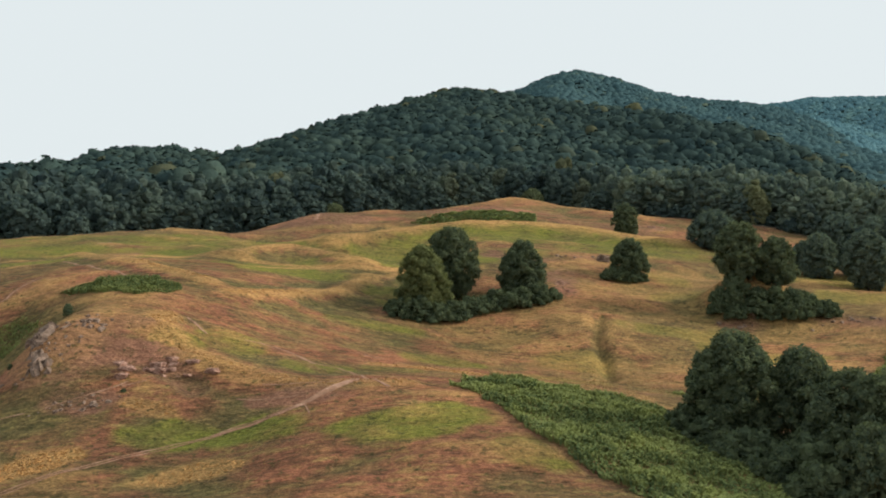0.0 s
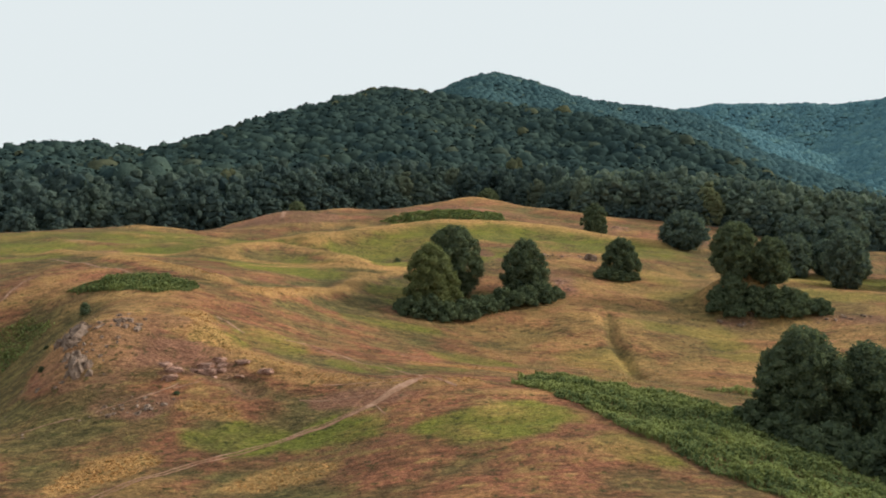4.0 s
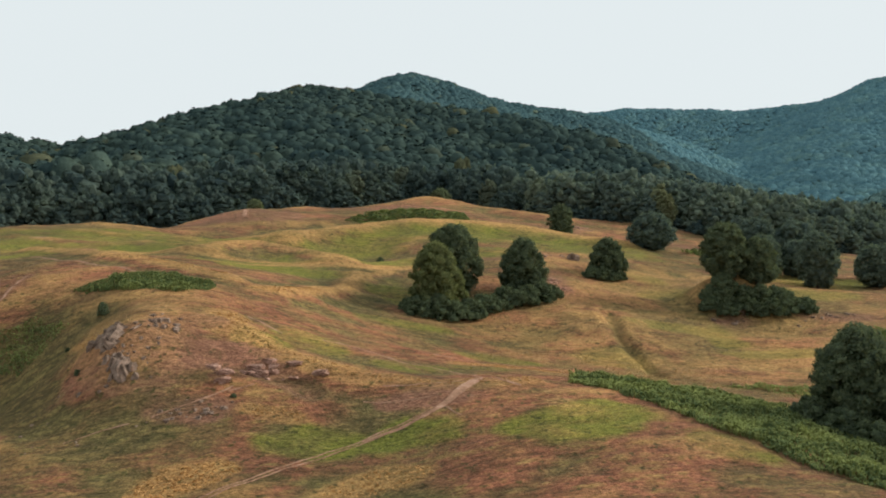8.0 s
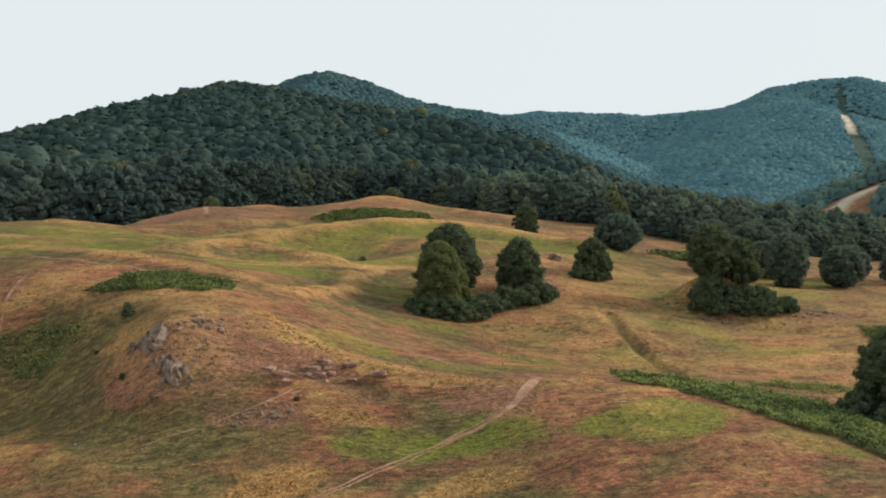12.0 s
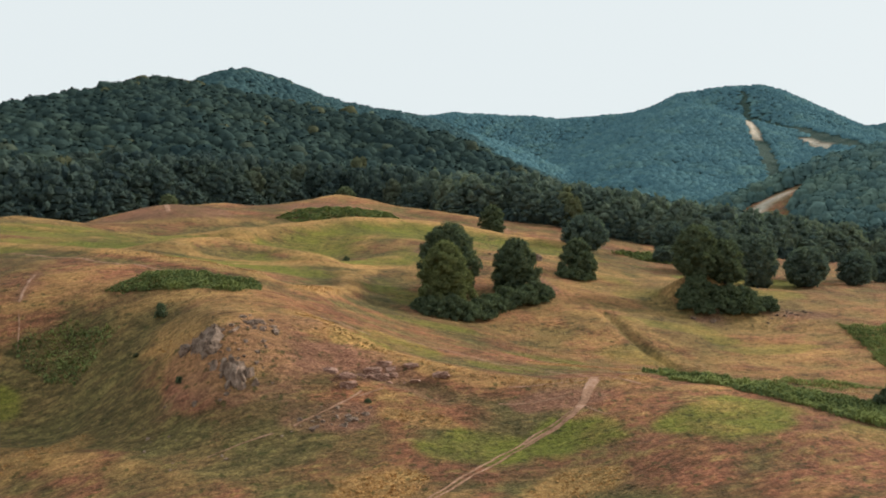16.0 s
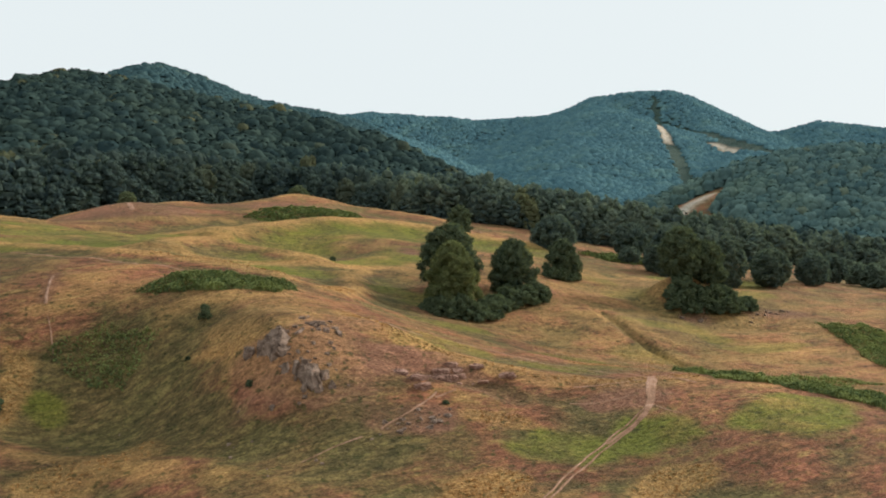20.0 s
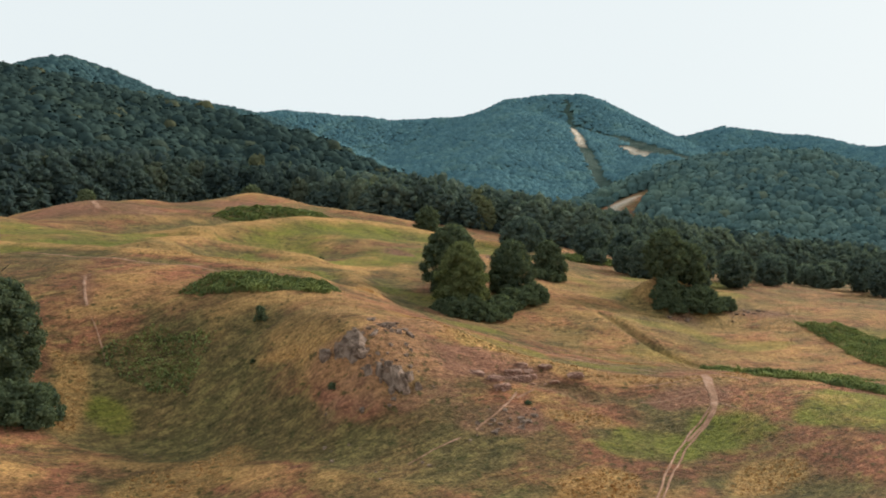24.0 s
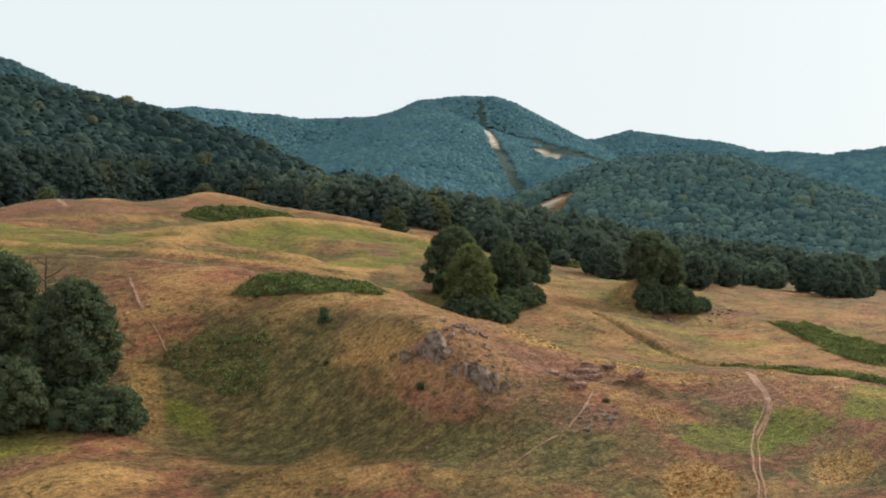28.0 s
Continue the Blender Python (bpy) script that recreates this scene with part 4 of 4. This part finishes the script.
for n, (sx, sy, sh, sr) in enumerate([(-10.5, 202, 3.6, 2.8), (-8, 200.5, 4.4, 3.2), (-4.5, 199.8, 4.6, 3.2), (-1, 200.5, 4.2, 3.2), (2.5, 202, 3.8, 3.2), (6, 204.5, 3.4, 3.2), (9, 207, 3.2, 3.0), (12, 209, 3.8, 3.2), (15, 210, 4.0, 3.2),
                                      (18, 210.5, 4.2, 3.2), (21.5, 211.5, 3.8, 3.0), (24.5, 214, 3.2, 2.4), (42, 234.5, 2.6, 2.4), (45.5, 235, 2.8, 2.4), (49.5, 236, 2.4, 2.2), (79, 210, 4.6, 3.6), (82, 210, 4.4, 3.4), (86, 210, 3.6, 3.0), (75, 210, 4.2, 3.2),
                                      (63, 212, 3.0, 2.4), (71, 210.5, 3.6, 3.0), (66.5, 212, 3.8, 3.0), (82, 212.5, 4.2, 3.2), (-95.5, 162.5, 4, 3.2), (-100, 163, 5, 4.0), (-104, 167, 5, 4.0), (-97.5, 161.5, 4.4, 3.2),
                                      (65, 208, 2.8, 2.2), (72.5, 207.5, 3.0, 2.4), (77, 207.8, 3.2, 2.6), (62, 210, 3.2, 2.4), (65.5, 210, 3.6, 2.8), (70, 209, 4.0, 2.8), (36, 111, 4, 4), (42, 106, 5, 4.4), (33, 117, 4, 3.2), (40, 100, 4, 4), (32, 122, 3, 2.6), (38, 106, 4, 3.4)]):
    shrub(sx, sy, sh * (0.75 + 0.55 * (n * 0.377 % 1)), sr * (1.1 + 0.35 * (n * 0.613 % 1)), 500 + n, BASE, 1100, 0.48, 0.15 + 0.3 * (n * 0.61 % 1))
shrub(-66, 164, 2.2, 1.1, 560, "small dark bush on the grassy slope", 300, 0.22)
for sx, sy, sh, sr in [(-66, 142, 0.9, 0.5), (-45, 131, 0.4, 0.5), (-70, 157, 0.5, 0.4), (-9, 262, 1.5, 1.2), (48, 247, 1.2, 1.0)]:
    shrub(sx, sy, sh, sr, 570 + int(sx * 7 + sy), "small dark bush on the grassy slope", 160, 0.2, 0.2)


def bare_tree(x, y, height, seed, label):
    """A dead tree: trunk and forked limbs, no leaves."""
    foot = new("bare_tree")
    foot.location = (x, y, float(land(x, y)))
    tagged(foot, label, "tree")
    k = np.random.default_rng(seed)
    v, f = tube([(0, 0, -0.3), (0.1, 0, height * 0.4), (0.0, 0.1, height * 0.75), (0.2, 0, height)], [0.26, 0.18, 0.1, 0.03])
    part("trunk", mesh_of("trunk", v, f, True), BARK, foot)
    for n in range(9):
        z, a, s = height * (0.3 + 0.07 * n), k.uniform(0, 6.28), height * k.uniform(0.2, 0.38)
        p, q = Vector((0.05, 0, z)), Vector((math.cos(a) * s, math.sin(a) * s, z + 0.6 * s))
        mid = p.lerp(q, 0.5) + Vector((0, 0, -0.08 * s))
        pieces = [tube([p, mid, q], [0.09, 0.06, 0.02], 5)]
        for _ in range(3):
            r = mid.lerp(q, k.uniform(0.1, 0.8))
            pieces.append(tube([r, r + Vector((k.normal() * 0.3 * s, k.normal() * 0.3 * s, 0.35 * s))], [0.035, 0.012], 4))
        v, f = joined(pieces)
        part("limb", mesh_of("limb", v, f, True), BARK, foot)


bare_tree(-97.5, 184, 8.0, 61, "leafless grey tree among the shrubs on the slope")
for sx, sy, sh, sr in [(-101, 186, 4.5, 3.5), (-105, 190, 6, 4.5), (-98, 180, 3.5, 3.0), (-104, 181, 5, 4)]:
    shrub(sx, sy, sh, sr, 600 + int(sy), "yellowish green shrub on the slope", 900, 0.4, 0.7)

# ---- bracken, rocks, tracks and grass ----
def fern_bed(outline, density, height, seed, label, tint=0.3, size=0.2):
    """A bed of bracken inside an outline: fronds leaning every way, uneven in height."""
    k = np.random.default_rng(seed)
    o = np.array(outline, float)
    lo, hi = o.min(0) - 1, o.max(0) + 1
    count = int(density * (hi[0] - lo[0]) * (hi[1] - lo[1]))
    x, y = k.uniform(lo[0], hi[0], count), k.uniform(lo[1], hi[1], count)
    wx, wy = x + 1.2 * fbm(x / 3, y / 3, 2, seed), y + 1.2 * fbm(x / 3 + 7, y / 3, 2, seed + 1)
    inside = np.zeros(count, bool)
    for (ax, ay), (bx, by) in zip(o, np.roll(o, -1, 0)):
        cross = ((ay > wy) != (by > wy)) & (wx < (bx - ax) * (wy - ay) / (by - ay + 1e-9) + ax)
        inside ^= cross
    x, y = x[inside], y[inside]
    n = len(x)
    hgt = height * (0.85 + 1.9 * fbm(x / 2.2, y / 2.2, 3, seed + 2)) * k.uniform(0.6, 1.1, n)
    p = np.stack([x, y, land(x, y) + np.maximum(0.15, hgt)], 1)
    out = np.stack([k.normal(size=n) * 0.35, k.normal(size=n) * 0.35, np.ones(n)], 1)
    out /= np.linalg.norm(out, axis=1)[:, None]
    side = np.cross(out, k.normal(size=(n, 3)))
    side /= np.linalg.norm(side, axis=1)[:, None]
    up = np.cross(out, side)
    s = (size * k.uniform(0.6, 1.4, n))[:, None]
    v = np.stack([p - side * s * 1.3 - out * 0.35 * s, p - up * 0.5 * s, p + side * s * 1.3 - out * 0.5 * s, p + up * 0.5 * s, p - [0, 0, 1] * (hgt[:, None] + 0.2)], 1).reshape(-1, 3)
    i = np.arange(n)[:, None] * 5
    me = mesh_of("bracken_bed", v, np.concatenate([i + [0, 1, 3], i + [1, 2, 3], i + [1, 4, 3]]))
    set_tint(me, np.repeat(np.clip(tint + 1.5 * fbm(x / 4, y / 4, 3, seed + 3), 0, 0.95), 5))
    me.materials.append(FERN)
    return tagged(new("bracken_bed", me), label, "bracken", kind="stuff")


fern_bed([(1, 133), (8, 151), (18, 151), (27, 142), (34, 133), (33, 123), (36, 109), (38, 98), (30, 88), (21, 92), (16, 99), (11, 109), (7, 119)], 26, 0.6, 701, "large bed of green bracken on the slope", 0.6)
fern_bed([(-73, 178), (-67, 183), (-56, 185), (-49, 175), (-50, 171), (-55, 166), (-63, 171)], 28, 0.6, 702, "low bed of dark green bracken on the brow", 0.1)
fern_bed([(94, 194), (104, 188), (98, 163), (76, 151), (72, 160), (83, 176)], 18, 0.55, 703, "bed of green bracken on the lower meadow", 0.5)
fern_bed([(37, 158), (53, 158), (60, 148), (48, 149)], 9, 0.4, 704, "strip of green bracken on the lower meadow", 0.95)
fern_bed([(-12, 338), (2, 352), (17, 358), (36, 360), (33, 330), (8, 329)], 7, 0.5, 705, "dark patch of bracken below the knoll", 0.05, 0.5)
fern_bed([(98, 300), (120, 310), (150, 300), (135, 285), (112, 286)], 5, 0.8, 706, "bracken covering the rounded mound", 0.2, 0.5)
fern_bed([(-86, 172), (-78, 174), (-72, 166), (-78, 160), (-84, 166)], 13.0, 0.3, 707, "thin low bracken in the hollow", 0.6, 0.2)


def boulder(x, y, width, height, seed, label, deep=None, turn=0.0, sink=0.4, name="rock", taper=0.0, lean=0.0, mat=None):
    """A broken rock with flat faces: the hull of scattered points, with some of its corners knocked off."""
    k = np.random.default_rng(seed)
    bm = bmesh.new()
    for _ in range(34 if width > 2 else 16):
        p = k.uniform(-1, 1, 3)
        p *= k.uniform(0.82, 1.0) / max(np.abs(p).max(), 0.72 * np.linalg.norm(p))
        p[:2] *= 1 - taper * max(-0.4, min(1, p[2]))
        bm.verts.new((p[0] * width / 2, p[1] * (deep or width * 0.8) / 2, (p[2] * 0.5 + 0.5 - sink) * height))
    hull = bmesh.ops.convex_hull(bm, input=bm.verts)
    bmesh.ops.delete(bm, geom=[v for v in hull["geom_interior"] if isinstance(v, bmesh.types.BMVert)], context="VERTS")
    if width > 2:
        bmesh.ops.subdivide_edges(bm, edges=bm.edges[:], cuts=2, use_grid_fill=True)
        for v in bm.verts:
            v.co += Vector(k.normal(size=3)) * 0.035 * width
    bmesh.ops.triangulate(bm, faces=bm.faces[:])
    me = bpy.data.meshes.new(name)
    bm.to_mesh(me)
    bm.free()
    me.materials.append(mat or ROCK)
    ob = new(name, me)
    ob.matrix_world = pose(x, y, float(land(x, y)), lean, 0, turn)
    return tagged(ob, label, "rock", "scattered rocks")


boulder(-61.2, 145.0, 4.8, 6.0, 801, "pointed pale slab of rock on top of the mound", 2.8, 25, 0.74, taper=0.6, lean=-18)
boulder(-63.0, 145.6, 2.6, 2.6, 802, "grey slab of rock leaning beside the pointed one", 1.8, 40, 0.72, taper=0.4, lean=-15)
boulder(-61.6, 143.2, 2.6, 2.2, 807, "low reddish rock under the pointed one", 1.7, 10, 0.66, lean=-20)
boulder(-64.6, 146.6, 2.2, 1.8, 809, "low grey rock beside the pointed one", 1.5, 70, 0.66)
boulder(-58.8, 144.8, 2.0, 1.5, 810, "low grey rock beside the pointed one", 1.3, 20, 0.66)
boulder(-59.7, 138.4, 3.2, 3.8, 811, "broad weathered grey rock in the mound's flank", 3.0, 30, 0.72, taper=0.3, lean=-14)
for n, (bx, by, bw, bh, bs) in enumerate([(-61.9, 140.3, 1.5, 2.6, 0.62), (-60.9, 139.4, 1.3, 2.8, 0.56), (-59.9, 139.0, 1.6, 3.0, 0.58), (-60.2, 137.8, 1.4, 2.8, 0.6), (-59.2, 137.0, 1.5, 3.0, 0.58), (-58.1, 137.3, 1.3, 2.6, 0.6),
                                          (-59.4, 135.8, 1.2, 2.2, 0.6), (-57.6, 136.1, 1.3, 2.0, 0.62), (-60.9, 136.8, 1.1, 1.8, 0.6)]):
    boulder(bx, by, bw, bh, 820 + n, "upright weathered grey rock in the mound's flank", bw * 0.85, 37 * n, bs, taper=0.3, lean=-10)
boulder(43.8, 254, 3.4, 2.6, 806, "pale boulder lying on the slope", 2.6, 0, 0.3)
k_ = np.random.default_rng(77)
for cx, cy, spread_x, spread_y, count, low, high, words in [
        (-55.5, 146.5, 3.6, 1.6, 26, 0.4, 1.4, "small brown rock in the broken crest of the mound"), (-41.5, 136.6, 5.6, 1.5, 34, 0.4, 1.9, "reddish broken rock in the worn bank"),
        (-51, 128, 5.0, 2.0, 22, 0.3, 1.2, "brown rock cropping out of the grass"), (-59, 140, 5, 4.0, 34, 0.25, 0.9, "small grey rock on the mound's flank"),
        (68, 208, 4, 2.5, 14, 0.7, 2.2, "grey rock in the face of the hillock"), (90, 206, 7, 3, 14, 0.5, 1.4, "brown rock in the broken bank"),
        (28.8, 223, 2.2, 4.5, 18, 0.4, 1.3, "reddish rock on the bare slope beside the tree"), (36, 257, 7, 3, 7, 0.5, 1.4, "small pale rock on the slope"),
        (-66, 131, 6, 5, 12, 0.2, 0.6, "small stone in the dry grass"), (77, 350, 6, 3, 7, 0.8, 1.8, "pale rock on the bare bank"), (36, 325, 9, 5, 8, 0.7, 1.6, "pale rock below the knoll"), (-84, 151, 3, 2, 3, 0.3, 0.7, "dark clod of earth in the grass")]:
    for _ in range(count):
        wide = k_.uniform(low, high)
        flat = words.startswith("reddish")
        boulder(cx + spread_x * k_.normal() * 0.6, cy + spread_y * k_.normal() * 0.6, wide * (1.3 if flat else 1.0), wide * k_.uniform(0.5, 0.95) * (0.7 if flat else 1.0), int(k_.integers(1e6)), words, None, k_.uniform(-45, 15) if flat else k_.uniform(0, 360), 0.6, mat=PINK_ROCK if words.startswith(("reddish", "pale")) else None)


def ribbon(name, points, width, seed, label, thin=1.0):
    """A worn strip of bare earth that lies on the ground."""
    pts_ = np.array(points, float)
    seg = np.hypot(*np.diff(pts_, axis=0).T)
    at = np.concatenate([[0], np.cumsum(seg)])
    s = np.arange(0, at[-1], 0.5)
    # a smooth curve through the points
    x, y = np.interp(s, at, pts_[:, 0]), np.interp(s, at, pts_[:, 1])
    for _ in range(3):
        pad = lambda q: np.convolve(np.pad(q, 4, "edge"), np.ones(9) / 9, "valid")
        x, y = pad(x), pad(y)
    x, y = x + 0.25 * fbm(s / 6, s * 0, 2, seed), y + 0.25 * fbm(s / 6, s * 0 + 5, 2, seed)
    tx, ty = np.gradient(x), np.gradient(y)
    ln = np.hypot(tx, ty)
    nx, ny = -ty / ln, tx / ln
    rows = []
    for side in (-1, -0.4, 0.4, 1):
        w = side * width * (1 + (thin - 1) * np.clip(s / 13, 0, 1) ** 0.7) * (0.5 + 0.22 * fbm(s / 1.5, s * 0 + side * 9, 3, seed + 1))
        px, py = x + nx * w, y + ny * w
        rows.append(np.stack([px, py, land(px, py) + (0.05 if abs(side) > 0.9 else 0.09)], 1))
    v = np.stack(rows, 1).reshape(-1, 3)
    n = len(s)
    q = np.arange(n - 1)[:, None] * 4
    f = np.concatenate([q + [c, c + 4, c + 5, c + 1] for c in range(3)])[:, ::-1]
    me = mesh_of(name, v, f, True)
    me.materials.append(EARTH)
    return me, label


def earth_material():
    m, n, l, b = material("trodden_earth", 0.95, 0.1)
    co = n.new("ShaderNodeNewGeometry").outputs["Position"]
    f, g = noise_tex(n, l, co, 0.5, 5, 0.65), noise_tex(n, l, co, 4.0, 4, 0.7)
    c = ramp(n, l, f, [(0.3, (0.18, 0.098, 0.060)), (0.5, (0.34, 0.192, 0.124)), (0.7, (0.50, 0.31, 0.22))])
    c = mixed(n, l, 0.6, c, ramp(n, l, g, [(0.3, (0.6, 0.6, 0.6)), (0.7, (1.2, 1.2, 1.2))]), "MULTIPLY")
    l.new(c, b.inputs["Base Color"])
    bumped(n, l, b, g, 0.7, 0.1)
    return m


EARTH = earth_material()
TRACK = [(-11.5, 132), (-15, 129.3), (-17.5, 126), (-20, 123.3), (-25, 121.3), (-31, 119), (-36, 115.5), (-41, 112.2), (-46, 108.5), (-54, 103), (-64, 96)]
track = tagged(new("path_1"), "pair of worn wheel ruts in reddish earth across the grass", "dirt track", kind="structure")
for off in (-0.8, 0.8):
    line = [(x + off * 0.5, y + off * 0.85) for x, y in TRACK]
    me, words = ribbon("rut", line, 1.2, 900 + int(off * 10), "", 0.2)
    rut = new("rut", me)
    rut.parent = track
me, words = ribbon("worn_strip", TRACK[:6], 1.3, 930, "", 0.35)
strip = new("worn_strip", me)
strip.parent = track
for n, (line, wide, words) in enumerate([([(-56, 127.6), (-53, 129), (-50, 130.2), (-47, 131.6), (-44, 134)], 0.24, "thin worn footpath through the rocks"),
                                         ([(-18, 127), (-24, 127.5), (-30, 129)], 0.2, "thin worn footpath on the bank"),
                                         ([(-13, 131), (-20, 130.5), (-27, 132)], 0.2, "thin worn footpath on the bank"),
                                         ([(-46, 352), (-46.5, 346), (-46, 339)], 1.6, "pale worn strip down the knoll"),
                                         ([(-83.3, 191.4), (-84.2, 188), (-84.6, 186.3), (-85.5, 181.8), (-85.8, 179)], 0.4, "thin worn path down the slope"),
                                         ([(-44.2, 159.1), (-40.2, 153.8), (-37.3, 149.5)], 0.4, "thin worn footpath over the brow"),
                                         ([(-33.6, 151.4), (-29.3, 153), (-25.6, 151.3), (-20.1, 145), (-15, 144), (-10.4, 132.5), (-6.8, 127)], 0.5, "thin worn footpath across the slope"),
                                         ([(-14.9, 158.4), (-11.5, 158.6), (-8.7, 159.4)], 0.5, "short pale worn strip in the grass"),
                                         ([(-85.8, 179), (-85.4, 176.6), (-85.0, 172.3), (-85.6, 168.9)], 0.16, "thin worn path down the slope"),
                                         ([(-66, 126.5), (-61.6, 127.5), (-58.6, 127.5), (-56, 127.6)], 0.13, "thin worn footpath through the rocks"),
                                         ([(-47, 131.7), (-44, 132.8), (-41.1, 133.5)], 0.18, "thin worn footpath through the rocks"),
                                         ([(-19.5, 125), (-17.1, 122), (-17.5, 118.5)], 0.18, "thin worn footpath beside the track"),
                                         ([(-89.1, 217.5), (-75, 199.3), (-65.5, 189.6), (-58.9, 181)], 0.5, "thin pale footpath along the brow"),
                                         ([(-102.8, 271.9), (-99, 272.2), (-95, 271.9)], 1.6, "pale bare strip in the upper meadow"),
                                         ([(78.8, 347.1), (79, 340), (79.4, 334.1)], 1.6, "pale bare bank beside the tree"),
                                         ([(113, 279), (114.8, 275.9), (117, 268), (118.8, 260)], 0.8, "reddish bare strip on the slope")]):
    me, words = ribbon("path", line, wide, 950 + n, words)
    tagged(new("path_%d" % (n + 2), me), words, "footpath", kind="structure")


def grass_material():
    m, n, l, b = material("dry_grass", 0.9, 0.1)
    rnd = n.new("ShaderNodeNewGeometry").outputs["Random Per Island"]
    c = ramp(n, l, rnd, [(0.0, (0.22, 0.13, 0.06)), (0.35, (0.32, 0.19, 0.09)), (0.7, (0.38, 0.25, 0.11)), (1.0, (0.18, 0.16, 0.05))])
    tint = attribute(n, "tint")
    c = mixed(n, l, maths(n, l, "MULTIPLY", tint, 1.0, True), c, mixed(n, l, rnd, (0.40, 0.215, 0.082), (0.60, 0.345, 0.135)))
    c = mixed(n, l, maths(n, l, "MULTIPLY", tint, -1.0, True), c, mixed(n, l, rnd, (0.15, 0.18, 0.035), (0.30, 0.31, 0.08)))
    l.new(c, b.inputs["Base Color"])
    return m


def grass_tufts(count, seed):
    """Tufts of grass over the near slopes, straw-coloured and green where the ground is."""
    k = np.random.default_rng(seed)
    r = 62 + 150 * k.random(count) ** 1.25
    a = np.radians(k.uniform(-38, 62, count))
    x, y = -70 + r * np.sin(a), -10 + r * np.cos(a)
    straw, green, soil = straw_ground(x, y), green_ground(x, y), soil_ground(x, y)
    keep = (k.random(count) < 0.06 + 0.5 * straw + 0.3 * green) & (soil < 0.5)
    x, y, straw, green = x[keep], y[keep], straw[keep], green[keep]
    n = len(x)
    h = k.uniform(0.06, 0.13, n) * (1 + 1.0 * straw)
    foot = np.stack([x, y, land(x, y) - 0.03], 1)
    vs = []
    for _ in range(3):
        t = k.uniform(0, 6.28, n)
        d = np.stack([np.cos(t), np.sin(t), 0 * t], 1)
        lean = np.stack([k.normal(size=n) * 1.1, k.normal(size=n) * 1.1, np.ones(n)], 1)
        w = (h * k.uniform(0.5, 0.9, n))[:, None]
        vs += [foot - d * w, foot + d * w, foot + lean * h[:, None]]
    v = np.stack(vs, 1).reshape(-1, 3)
    me = mesh_of("grass_tufts", v, np.arange(len(v)).reshape(-1, 3))
    set_tint(me, np.repeat(np.clip(1.3 * straw - 1.2 * green, -1, 1), 9))
    me.materials.append(grass_material())
    return tagged(new("grass_tufts", me), "tufts of dry brown and green grass on the slope", "grass", kind="stuff")


grass_tufts(300000, 970)


def lift_pylon(x, y, height, label):
    """A T-shaped ski-lift pylon: mast, crossarm and two wheel bars."""
    foot = new("lift_pylon")
    foot.matrix_world = pose(x, y, float(land(x, y)), 0, 0, -40)
    tagged(foot, label, "pylon")
    v, f = tube([(0, 0, -0.5), (0, 0, height * 0.5), (0, 0, height)], [0.45, 0.4, 0.32], 10)
    part("mast", mesh_of("mast", v, f, True), STEEL, foot)
    v, f = tube([(-3.2, 0, height), (0, 0, height + 0.15), (3.2, 0, height)], [0.22, 0.3, 0.22], 8)
    part("crossarm", mesh_of("crossarm", v, f, True), STEEL, foot)
    for sx in (-3.0, 3.0):
        v, f = tube([(sx, -1.6, height + 0.25), (sx, 0, height + 0.35), (sx, 1.6, height + 0.25)], [0.12, 0.18, 0.12], 6)
        part("wheel_bar", mesh_of("wheel_bar", v, f, True), STEEL, foot)


STEEL, st_n, st_l, st_b = material("painted_steel", 0.5, 0.4)
st_l.new(ramp(st_n, st_l, noise_tex(st_n, st_l, st_n.new("ShaderNodeTexCoord").outputs["Object"], 1.5), [(0.3, (0.22, 0.30, 0.33)), (0.7, (0.32, 0.40, 0.42))]), st_b.inputs["Base Color"])
lift_pylon(468, 610, 11, "grey steel ski-lift pylon at the foot of the run")
